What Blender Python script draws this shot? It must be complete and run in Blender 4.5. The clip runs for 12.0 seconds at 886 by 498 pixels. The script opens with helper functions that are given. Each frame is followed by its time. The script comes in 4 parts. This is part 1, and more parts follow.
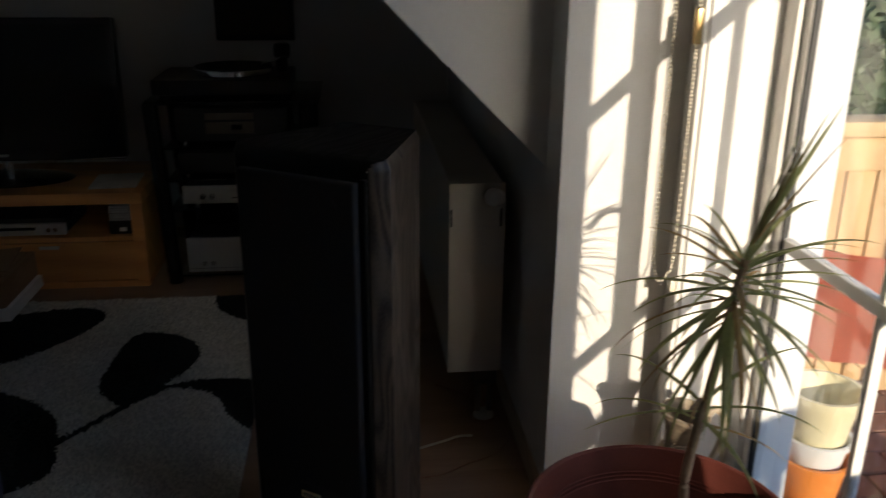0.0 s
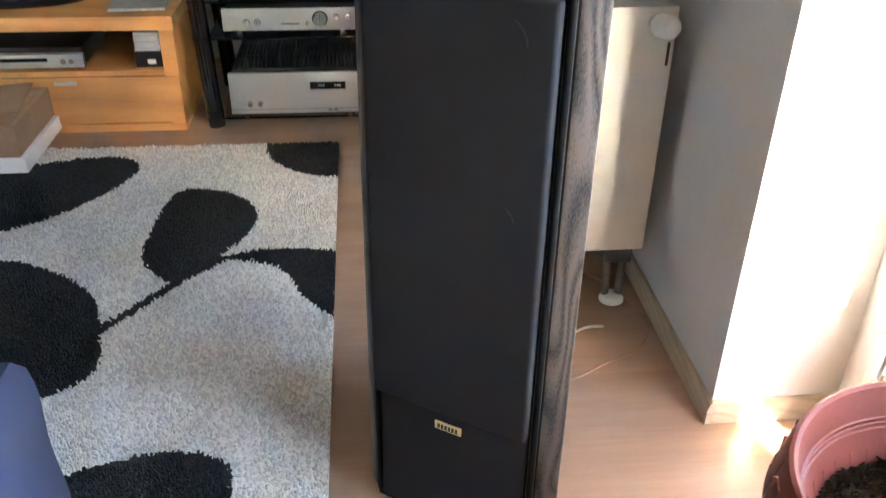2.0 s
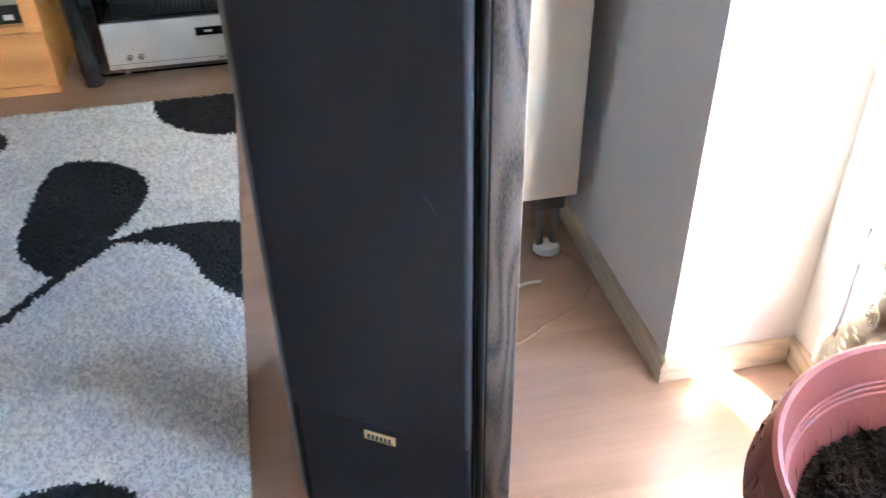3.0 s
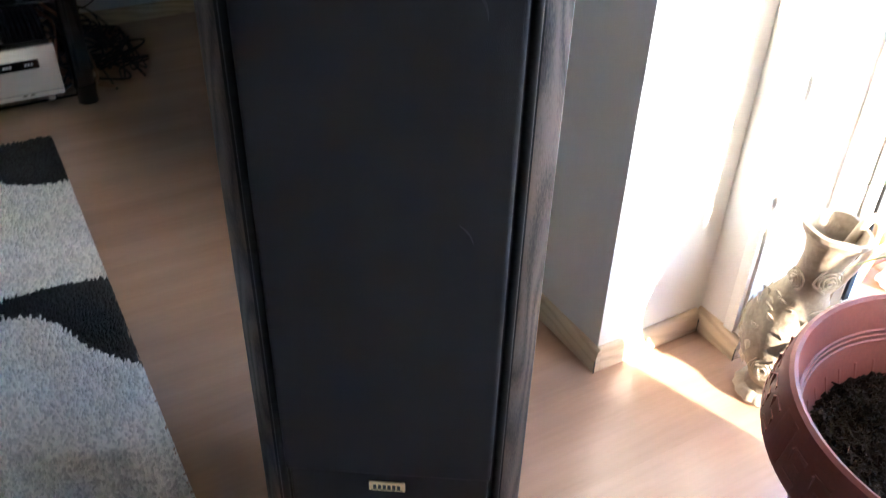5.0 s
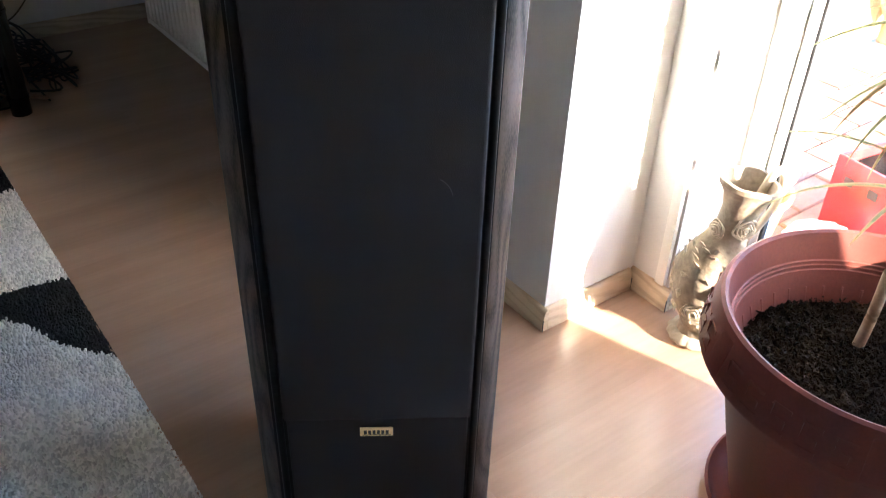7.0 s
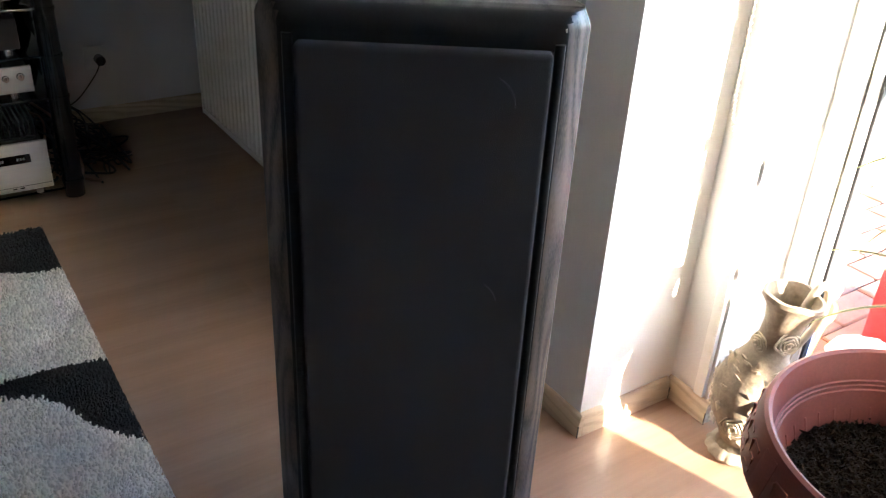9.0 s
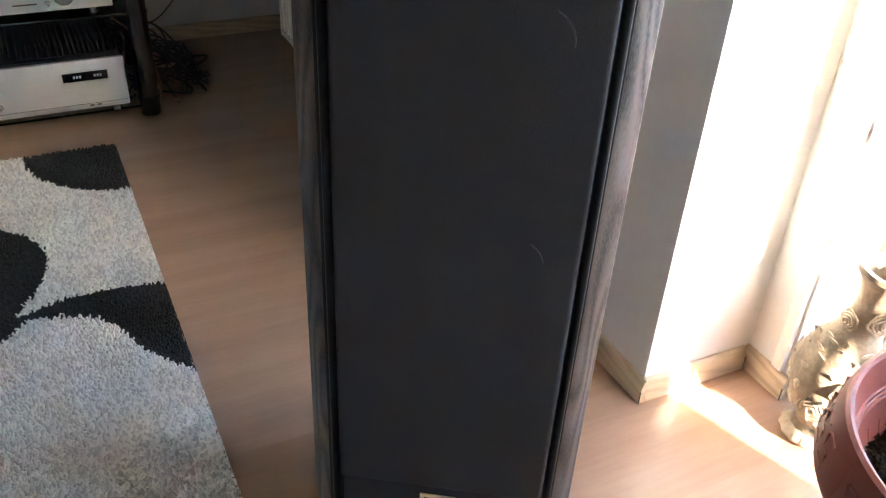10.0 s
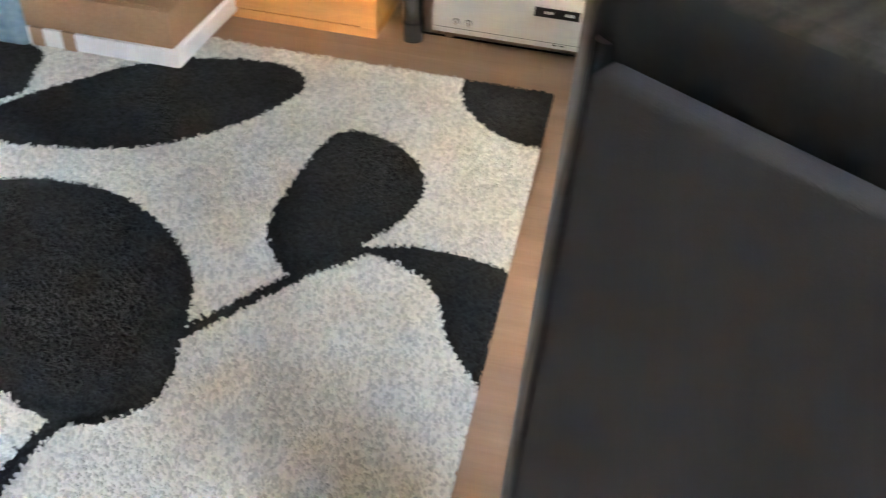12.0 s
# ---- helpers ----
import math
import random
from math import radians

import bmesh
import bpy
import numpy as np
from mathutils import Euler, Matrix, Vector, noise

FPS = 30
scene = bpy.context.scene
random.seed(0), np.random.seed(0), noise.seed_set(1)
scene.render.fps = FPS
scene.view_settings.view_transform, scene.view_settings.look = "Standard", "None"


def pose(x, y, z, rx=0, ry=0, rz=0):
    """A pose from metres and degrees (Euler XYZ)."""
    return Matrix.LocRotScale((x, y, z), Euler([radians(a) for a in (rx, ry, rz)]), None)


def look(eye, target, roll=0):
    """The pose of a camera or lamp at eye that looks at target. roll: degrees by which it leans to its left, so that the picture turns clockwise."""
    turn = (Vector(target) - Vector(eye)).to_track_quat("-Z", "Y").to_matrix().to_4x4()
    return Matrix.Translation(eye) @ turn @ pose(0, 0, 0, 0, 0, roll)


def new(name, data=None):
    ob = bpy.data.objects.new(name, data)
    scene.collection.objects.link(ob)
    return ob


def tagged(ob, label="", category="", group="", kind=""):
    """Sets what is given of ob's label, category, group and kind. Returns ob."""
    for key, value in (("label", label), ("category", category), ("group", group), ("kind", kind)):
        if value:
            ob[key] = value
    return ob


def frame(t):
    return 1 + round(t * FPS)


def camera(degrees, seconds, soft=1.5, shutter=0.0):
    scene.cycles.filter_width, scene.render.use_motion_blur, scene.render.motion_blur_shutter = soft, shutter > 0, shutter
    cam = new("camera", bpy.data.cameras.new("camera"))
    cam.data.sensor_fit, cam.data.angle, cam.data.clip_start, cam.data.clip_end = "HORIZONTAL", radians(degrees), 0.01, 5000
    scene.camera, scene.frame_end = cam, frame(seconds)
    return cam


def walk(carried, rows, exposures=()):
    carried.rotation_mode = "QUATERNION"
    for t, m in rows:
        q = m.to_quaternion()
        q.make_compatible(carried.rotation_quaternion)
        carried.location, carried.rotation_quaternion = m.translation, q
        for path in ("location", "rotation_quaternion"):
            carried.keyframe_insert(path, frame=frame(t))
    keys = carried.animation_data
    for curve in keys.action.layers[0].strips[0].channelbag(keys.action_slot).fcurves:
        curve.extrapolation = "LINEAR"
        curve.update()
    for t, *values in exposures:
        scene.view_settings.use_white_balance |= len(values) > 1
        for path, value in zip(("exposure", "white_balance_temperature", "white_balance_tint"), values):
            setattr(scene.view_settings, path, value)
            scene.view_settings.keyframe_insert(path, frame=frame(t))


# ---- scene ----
cam = camera(55.0, 12.0, 1.15, 0.4)
PATH = [
    (0, (0.712, 0.457, 1.312), (0.916, 2.329, 0.64), 0.4),
    (0.5, (0.67, 0.57, 1.3), (0.729, 2.425, 0.553), -0.6),
    (1, (0.552, 0.694, 1.269), (0.695, 2.535, 0.5), -0.5),
    (1.5, (0.495, 0.798, 1.225), (0.697, 2.587, 0.354), 0.3),
    (2, (0.491, 0.967, 1.165), (0.663, 2.676, 0.141), 0.9),
    (2.5, (0.518, 1.114, 1.143), (0.705, 2.748, 0.006), -0.1),
    (3, (0.535, 1.174, 1.131), (0.86, 2.759, -0.045), -1.1),
    (3.2, (0.526, 1.205, 1.126), (0.933, 2.762, -0.062), -0.5),
    (4.8, (0.346, 1.322, 1.103), (1.094, 2.726, -0.109), 0.9),
    (5, (0.298, 1.325, 1.125), (1.119, 2.727, -0.041), 1.6),
    (5.5, (0.192, 1.271, 1.139), (1.154, 2.643, 0.047), 1.3),
    (6, (0.151, 1.246, 1.139), (1.096, 2.577, -0.017), 1.9),
    (6.5, (0.163, 1.247, 1.144), (1.135, 2.549, -0.022), 1.2),
    (7, (0.161, 1.251, 1.141), (1.155, 2.555, -0.004), 1.9),
    (7.5, (0.146, 1.238, 1.198), (1.187, 2.605, 0.175), 2.5),
    (7.7, (0.148, 1.246, 1.219), (1.208, 2.637, 0.249), 2.9),
    (9.3, (0.158, 1.271, 1.141), (1.1, 2.738, 0.161), 2.6),
    (9.5, (0.178, 1.288, 1.136), (1.063, 2.742, 0.087), 2.7),
    (10, (0.247, 1.318, 1.128), (1.02, 2.79, 0.015), 3.2),
    (10.5, (0.313, 1.404, 1.118), (1.005, 2.868, -0.056), 3.4),
    (10.8, (0.407, 1.463, 1.123), (0.963, 2.951, -0.092), 3.4),
    (11, (0.464, 1.488, 1.125), (0.834, 3.01, -0.119), 4.0),
    (11.2, (0.484, 1.49, 1.146), (0.697, 3.036, -0.105), 5.0),
    (11.5, (0.498, 1.57, 1.126), (0.52, 3.107, -0.154), 5.2),
    (12, (0.495, 1.663, 1.115), (0.223, 3.158, -0.185), 4.1),
]
EXPOSURES = [(0.0, 1.5, 6400, 10), (0.5, 2.6, 6150, 10), (1.0, 3.85, 6250, 10), (1.5, 4.95, 6250, 10), (2.0, 6.1, 6150, 10), (2.5, 6.55, 5900, 10), (3.0, 6.3, 5450, 10), (5.0, 5.5, 5600, 10), (5.5, 5.2, 5600, 10), (6.5, 5.4, 5750, 10), (7.0, 5.4, 5750, 10), (7.5, 5.35, 5850, 10),
             (9.5, 5.15, 5950, 10), (10.0, 5.9, 6050, 10), (10.5, 6.1, 5700, 10), (11.0, 6.7, 5450, 10), (11.5, 7.1, 6400, 10), (12.0, 6.7, 6750, 10)]
SUN, SKY = 2.0, 0.13
walk(cam, [(t, look(eye, target, roll)) for t, eye, target, roll in PATH], EXPOSURES)

# ---- world, sun ----
SUN_TRAVEL = Vector((-0.30, 1.0, -0.28)).normalized()
world = bpy.data.worlds.new("world")
scene.world = world
world.use_nodes = True
wn = world.node_tree
sky = wn.nodes.new("ShaderNodeTexSky")
sky.sky_type = "NISHITA"
sky.sun_disc = False
sky.ozone_density, sky.dust_density = 4.0, 0.4
sky.sun_elevation = math.asin(-SUN_TRAVEL.z)
sky.sun_rotation = math.atan2(-SUN_TRAVEL.x, -SUN_TRAVEL.y)
wn.links.new(sky.outputs[0], wn.nodes["Background"].inputs[0])
wn.nodes["Background"].inputs[1].default_value = SKY
sun_data = bpy.data.lights.new("sun", "SUN")
sun_data.energy, sun_data.angle, sun_data.color = SUN, radians(0.55), (1.0, 0.85, 0.65)
sun = new("sun", sun_data)
sun.matrix_world = look((0, 0, 0), SUN_TRAVEL)


# ---- materials ----
def nodes_of(name):
    m = bpy.data.materials.new(name)
    m.use_nodes = True
    return m, m.node_tree, m.node_tree.nodes["Principled BSDF"]


def mat(name, c1, c2, rough=0.5, scale=6.0, fine=120.0, bump=0.1, metal=0.0, stretch=(1, 1, 1), coat=0.0, spread=0.0, dist=0.002, spec=0.5, thin=0.0, lo=0.5, hi=1.0, gloss=0.08):
    """Two colours mixed by a coarse noise, a fine noise for grain, gloss changes and relief; spread: change from piece to piece."""
    m, nt, b = nodes_of(name)
    N, L = nt.nodes.new, nt.links.new
    co, mp = N("ShaderNodeTexCoord"), N("ShaderNodeMapping")
    mp.inputs["Scale"].default_value = stretch
    src = co.outputs["Object"]
    if spread:
        shift, add = N("ShaderNodeObjectInfo"), N("ShaderNodeVectorMath")
        add.operation = "MULTIPLY_ADD"
        add.inputs[1].default_value = (17.3, 11.1, 3.7)
        L(shift.outputs["Random"], add.inputs[0])
        L(src, add.inputs[2])
        src = add.outputs[0]
    L(src, mp.inputs["Vector"])
    a, f = N("ShaderNodeTexNoise"), N("ShaderNodeTexNoise")
    a.inputs["Scale"].default_value, a.inputs["Detail"].default_value = scale, 5
    f.inputs["Scale"].default_value, f.inputs["Detail"].default_value = fine, 3
    L(mp.outputs[0], a.inputs["Vector"])
    L(mp.outputs[0], f.inputs["Vector"])
    mul = N("ShaderNodeMath")
    mul.operation = "MULTIPLY_ADD"
    L(f.outputs[0], mul.inputs[0])
    mul.inputs[1].default_value = 0.5
    L(a.outputs[0], mul.inputs[2])
    ramp = N("ShaderNodeValToRGB")
    ramp.color_ramp.elements[0].position, ramp.color_ramp.elements[1].position = lo, hi
    ramp.color_ramp.elements[0].color, ramp.color_ramp.elements[1].color = (*c1, 1), (*c2, 1)
    L(mul.outputs[0], ramp.inputs[0])
    out = ramp.outputs[0]
    if spread:
        info, hsv, mr = N("ShaderNodeObjectInfo"), N("ShaderNodeHueSaturation"), N("ShaderNodeMapRange")
        mr.inputs["To Min"].default_value, mr.inputs["To Max"].default_value = 1 - spread, 1 + spread
        L(info.outputs["Random"], mr.inputs["Value"])
        L(mr.outputs[0], hsv.inputs["Value"])
        L(out, hsv.inputs["Color"])
        out = hsv.outputs[0]
    L(out, b.inputs["Base Color"])
    rr = N("ShaderNodeMapRange")
    rr.inputs["To Min"].default_value, rr.inputs["To Max"].default_value = max(0.02, rough - gloss), min(1, rough + gloss)
    L(a.outputs[0], rr.inputs["Value"])
    L(rr.outputs[0], b.inputs["Roughness"])
    b.inputs["Metallic"].default_value = metal
    b.inputs["Coat Weight"].default_value = coat
    b.inputs["Specular IOR Level"].default_value = spec
    if thin:
        tl, mixer = N("ShaderNodeBsdfTranslucent"), N("ShaderNodeMixShader")
        L(out, tl.inputs["Color"])
        mixer.inputs[0].default_value = thin
        L(b.outputs[0], mixer.inputs[1])
        L(tl.outputs[0], mixer.inputs[2])
        L(mixer.outputs[0], nt.nodes["Material Output"].inputs["Surface"])
    if bump:
        bp = N("ShaderNodeBump")
        bp.inputs["Strength"].default_value, bp.inputs["Distance"].default_value = bump, dist
        L(f.outputs[0], bp.inputs["Height"])
        L(bp.outputs[0], b.inputs["Normal"])
    return m


def wood(name, c1, c2, rough, rings=9.0, stretch=(1, 1, 0.08), warp=6.0, spread=0.0, bump=0.08, turn=(0, 0, 0), lo=0.25, hi=0.85, spec=0.5):
    """Wood: warped growth rings drawn out along one axis, plus pores."""
    m, nt, b = nodes_of(name)
    N, L = nt.nodes.new, nt.links.new
    co, mp = N("ShaderNodeTexCoord"), N("ShaderNodeMapping")
    mp.inputs["Scale"].default_value, mp.inputs["Rotation"].default_value = stretch, turn
    src = co.outputs["Object"]
    if spread:
        info, add = N("ShaderNodeObjectInfo"), N("ShaderNodeVectorMath")
        add.operation = "MULTIPLY_ADD"
        add.inputs[1].default_value = (7.3, 5.1, 3.7)
        L(info.outputs["Random"], add.inputs[0])
        L(src, add.inputs[2])
        src = add.outputs[0]
    L(src, mp.inputs["Vector"])
    w, f, big = N("ShaderNodeTexWave"), N("ShaderNodeTexNoise"), N("ShaderNodeTexNoise")
    w.bands_direction = "DIAGONAL"
    w.inputs["Scale"].default_value, w.inputs["Distortion"].default_value = rings, warp
    w.inputs["Detail"].default_value, w.inputs["Detail Scale"].default_value = 3, 1.2
    f.inputs["Scale"].default_value, f.inputs["Detail"].default_value = 160, 3
    big.inputs["Scale"].default_value = 2.5
    for n in (w, f, big):
        L(mp.outputs[0], n.inputs["Vector"])
    mix = N("ShaderNodeMath")
    mix.operation = "MULTIPLY_ADD"
    L(f.outputs[0], mix.inputs[0])
    mix.inputs[1].default_value = 0.45
    half = N("ShaderNodeMath")
    half.operation = "MULTIPLY_ADD"
    half.inputs[1].default_value = 0.45
    L(w.outputs[1], half.inputs[0])
    L(big.outputs[0], half.inputs[2])
    sub = N("ShaderNodeMath")
    sub.operation = "SUBTRACT"
    sub.inputs[1].default_value = 0.25
    L(half.outputs[0], sub.inputs[0])
    L(sub.outputs[0], mix.inputs[2])
    ramp = N("ShaderNodeValToRGB")
    ramp.color_ramp.elements[0].position, ramp.color_ramp.elements[1].position = lo, hi
    ramp.color_ramp.elements[0].color, ramp.color_ramp.elements[1].color = (*c1, 1), (*c2, 1)
    L(mix.outputs[0], ramp.inputs[0])
    b.inputs["Specular IOR Level"].default_value = spec
    out = ramp.outputs[0]
    if spread:
        hsv, mr = N("ShaderNodeHueSaturation"), N("ShaderNodeMapRange")
        mr.inputs["To Min"].default_value, mr.inputs["To Max"].default_value = 1 - spread, 1 + spread
        L(info.outputs["Random"], mr.inputs["Value"])
        L(mr.outputs[0], hsv.inputs["Value"])
        L(out, hsv.inputs["Color"])
        out = hsv.outputs[0]
    L(out, b.inputs["Base Color"])
    rr = N("ShaderNodeMapRange")
    rr.inputs["To Min"].default_value, rr.inputs["To Max"].default_value = max(0.05, rough - 0.07), rough + 0.1
    L(mix.outputs[0], rr.inputs["Value"])
    L(rr.outputs[0], b.inputs["Roughness"])
    bp = N("ShaderNodeBump")
    bp.inputs["Strength"].default_value, bp.inputs["Distance"].default_value = bump, 0.001
    L(mix.outputs[0], bp.inputs["Height"])
    L(bp.outputs[0], b.inputs["Normal"])
    return m


def contour_wood(name, c1, c2, rough, stretch, bands, spec):
    """Veneer with cathedral figure: growth rings cut at a slant, plus fine pores."""
    m, nt, b = nodes_of(name)
    N, L = nt.nodes.new, nt.links.new
    co, mp, fp = N("ShaderNodeTexCoord"), N("ShaderNodeMapping"), N("ShaderNodeMapping")
    mp.inputs["Scale"].default_value = stretch
    fp.inputs["Scale"].default_value = [s * 60 for s in stretch]
    L(co.outputs["Object"], mp.inputs["Vector"])
    L(co.outputs["Object"], fp.inputs["Vector"])
    big, pore = N("ShaderNodeTexNoise"), N("ShaderNodeTexNoise")
    big.inputs["Scale"].default_value, big.inputs["Detail"].default_value, big.inputs["Roughness"].default_value = 1.0, 2, 0.35
    pore.inputs["Scale"].default_value, pore.inputs["Detail"].default_value = 1.0, 2
    L(mp.outputs[0], big.inputs["Vector"])
    L(fp.outputs[0], pore.inputs["Vector"])
    mul, tri = N("ShaderNodeMath"), N("ShaderNodeMath")
    mul.operation, tri.operation = "MULTIPLY", "PINGPONG"
    mul.inputs[1].default_value, tri.inputs[1].default_value = bands, 0.5
    L(big.outputs[0], mul.inputs[0])
    L(mul.outputs[0], tri.inputs[0])
    mix = N("ShaderNodeMath")
    mix.operation = "MULTIPLY_ADD"
    mix.inputs[1].default_value = 0.8
    L(pore.outputs[0], mix.inputs[0])
    L(tri.outputs[0], mix.inputs[2])
    ramp = N("ShaderNodeValToRGB")
    ramp.color_ramp.elements[0].position, ramp.color_ramp.elements[1].position = 0.36, 0.82
    ramp.color_ramp.elements[0].color, ramp.color_ramp.elements[1].color = (*c1, 1), (*c2, 1)
    L(mix.outputs[0], ramp.inputs[0])
    L(ramp.outputs[0], b.inputs["Base Color"])
    rr, bp = N("ShaderNodeMapRange"), N("ShaderNodeBump")
    rr.inputs["To Min"].default_value, rr.inputs["To Max"].default_value = rough + 0.1, rough - 0.06
    L(mix.outputs[0], rr.inputs["Value"])
    L(rr.outputs[0], b.inputs["Roughness"])
    b.inputs["Specular IOR Level"].default_value = spec
    bp.inputs["Strength"].default_value, bp.inputs["Distance"].default_value = 0.2, 0.0006
    L(mix.outputs[0], bp.inputs["Height"])
    L(bp.outputs[0], b.inputs["Normal"])
    return m


WALL = mat("wall_paint", (0.68, 0.665, 0.64), (0.74, 0.73, 0.71), 0.85, 3, 260, 0.25)
# For unseen walls and ceiling; pale so they bounce fill into the room.
BOUNCE_PALE = wood("pale_bounce_boards", (0.74, 0.71, 0.66), (0.82, 0.80, 0.76), 0.6, 5, (0.1, 1, 1), 5)
FLOOR = mat("laminate_beech", (0.295, 0.170, 0.104), (0.440, 0.275, 0.180), 0.30, 9.0, 90, 0, stretch=(0.10, 1.3, 1), spread=0.035, lo=0.25, hi=1.15, gloss=0.015)
BASEB = wood("baseboard_wood", (0.36, 0.26, 0.17), (0.60, 0.48, 0.33), 0.42, 8, (0.5, 0.5, 3.5), 6, spread=0.04, bump=0.04)
# Same veneer twice: lit sides and shaded top are put into the colour.
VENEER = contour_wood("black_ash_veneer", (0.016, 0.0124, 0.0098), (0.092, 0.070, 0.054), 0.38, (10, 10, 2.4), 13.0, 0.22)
VENEER_SHADED = contour_wood("black_ash_veneer_shaded", (0.003, 0.0028, 0.0024), (0.020, 0.017, 0.014), 0.40, (9, 2.2, 9), 12.0, 0.10)
BLACK = mat("black_lacquer", (0.006, 0.006, 0.0062), (0.010, 0.010, 0.0102), 0.42, 5, 300, 0.05, spec=0.09)
GRILLE = mat("grille_cloth", (0.0155, 0.0143, 0.0149), (0.0232, 0.0215, 0.0224), 0.92, 4, 900, 0.6, dist=0.0006, spec=0.25)
BAFFLE = mat("satin_black_baffle", (0.0125, 0.0118, 0.0120), (0.0185, 0.0172, 0.0178), 0.70, 4, 500, 0.15, dist=0.0005, spec=0.25)
SCUFF = mat("scuffed_cloth", (0.024, 0.023, 0.024), (0.036, 0.034, 0.035), 0.9, 20, 600, 0.3)
GOLD = mat("gold_plate", (0.75, 0.55, 0.26), (0.85, 0.66, 0.35), 0.35, 30, 400, 0.05, metal=0.7)
INK = mat("dark_print", (0.03, 0.025, 0.02), (0.05, 0.04, 0.03), 0.6, 20, 300, 0)
RAD = mat("radiator_enamel", (0.60, 0.56, 0.48), (0.67, 0.63, 0.55), 0.40, 4, 200, 0.04)
PLASTIC_W = mat("white_plastic", (0.72, 0.71, 0.67), (0.78, 0.77, 0.74), 0.4, 10, 200, 0.03)
CHROME = mat("chrome", (0.75, 0.75, 0.75), (0.85, 0.85, 0.85), 0.15, 10, 200, 0.02, metal=1)
NICKEL = mat("dull_nickel", (0.16, 0.155, 0.15), (0.26, 0.25, 0.24), 0.38, 12, 200, 0.03, metal=0.8)
SILVER = mat("brushed_silver", (0.50, 0.49, 0.46), (0.58, 0.57, 0.54), 0.42, 3, 260, 0.08, metal=0.55, stretch=(0.05, 1, 1))
HIFI = mat("hifi_black", (0.012, 0.012, 0.012), (0.022, 0.022, 0.022), 0.4, 8, 300, 0.06)
BRONZE = mat("bronze_brushed_plate", (0.16, 0.13, 0.10), (0.23, 0.19, 0.15), 0.32, 3, 260, 0.08, metal=0.9, stretch=(0.05, 1, 1))
DISPLAY = mat("display_glass", (0.006, 0.005, 0.005), (0.010, 0.008, 0.008), 0.12, 6, 100, 0)
SEGMENT = mat("display_marks", (0.55, 0.58, 0.58), (0.7, 0.72, 0.72), 0.5, 6, 100, 0)
TUBE = mat("black_gloss_tube", (0.010, 0.011, 0.012), (0.018, 0.019, 0.021), 0.16, 5, 200, 0.02, coat=0.4)
SMOKED = mat("smoked_glass_black", (0.008, 0.010, 0.010), (0.014, 0.016, 0.016), 0.08, 4, 60, 0, coat=0.5)
SCREEN = mat("tv_screen", (0.005, 0.005, 0.006), (0.007, 0.007, 0.008), 0.12, 3, 60, 0)
BENCH = wood("alder_wood", (0.42, 0.17, 0.05), (0.66, 0.32, 0.11), 0.38, 5, (0.12, 1, 1), 7, spread=0.05, bump=0.05, lo=0.1, hi=0.95)
CARD = mat("brown_cardboard", (0.30, 0.17, 0.095), (0.40, 0.25, 0.15), 0.6, 5, 150, 0.1)
WHITE = mat("white_board", (0.74, 0.74, 0.76), (0.82, 0.82, 0.84), 0.5, 5, 150, 0.05)
PAPER_Y = mat("yellow_print", (0.55, 0.42, 0.16), (0.62, 0.55, 0.35), 0.5, 22, 90, 0.02)
PAPER_B = mat("blue_print", (0.08, 0.16, 0.24), (0.30, 0.40, 0.46), 0.45, 14, 60, 0.02)
PAPER = mat("grey_paper", (0.42, 0.42, 0.42), (0.56, 0.56, 0.55), 0.6, 12, 120, 0.04)
NAVY = mat("navy_upholstery", (0.036, 0.037, 0.066), (0.060, 0.062, 0.105), 0.95, 9, 500, 0.6)
TERRA = mat("brick_red_plastic", (0.100, 0.0275, 0.0205), (0.142, 0.038, 0.028), 0.5, 5, 200, 0.06, spec=0.2)
SOIL = mat("potting_soil", (0.0050, 0.0034, 0.0024), (0.021, 0.0140, 0.0095), 0.95, 35, 160, 0.9, dist=0.006, spec=0.03)
CERAMIC = mat("stoneware_vase", (0.13, 0.095, 0.062), (0.30, 0.245, 0.175), 0.6, 22, 120, 0.5)
RELIEF = mat("stoneware_relief", (0.27, 0.215, 0.15), (0.44, 0.37, 0.275), 0.6, 30, 140, 0.4)
BARK = mat("grey_bark", (0.22, 0.155, 0.10), (0.38, 0.28, 0.19), 0.7, 25, 160, 0.5)
LEAF = mat("dracaena_leaf", (0.17, 0.215, 0.085), (0.36, 0.37, 0.17), 0.42, 9, 80, 0.05, spread=0.25, thin=0.5)
LEAF_Y = mat("dry_leaf", (0.25, 0.15, 0.07), (0.42, 0.31, 0.12), 0.55, 9, 80, 0.05, spread=0.2, thin=0.35)
FRAME = mat("white_frame_paint", (0.72, 0.70, 0.66), (0.80, 0.79, 0.76), 0.38, 4, 150, 0.05)
GUIDE = mat("beige_profile", (0.50, 0.43, 0.35), (0.60, 0.53, 0.44), 0.45, 5, 200, 0.05)
GASKET = mat("black_rubber", (0.012, 0.012, 0.012), (0.03, 0.03, 0.03), 0.6, 20, 200, 0.05)
BRASS = mat("brass", (0.32, 0.22, 0.10), (0.45, 0.32, 0.15), 0.3, 20, 200, 0.03, metal=1)
BEAD = mat("bead_plastic", (0.66, 0.60, 0.48), (0.74, 0.69, 0.58), 0.4, 20, 200, 0)
BRICK = mat("paver_red", (0.20, 0.095, 0.058), (0.31, 0.165, 0.108), 0.85, 12, 160, 0.4, spread=0.18)
JOINT = mat("joint_sand", (0.20, 0.18, 0.15), (0.30, 0.27, 0.23), 0.95, 20, 200, 0.5)
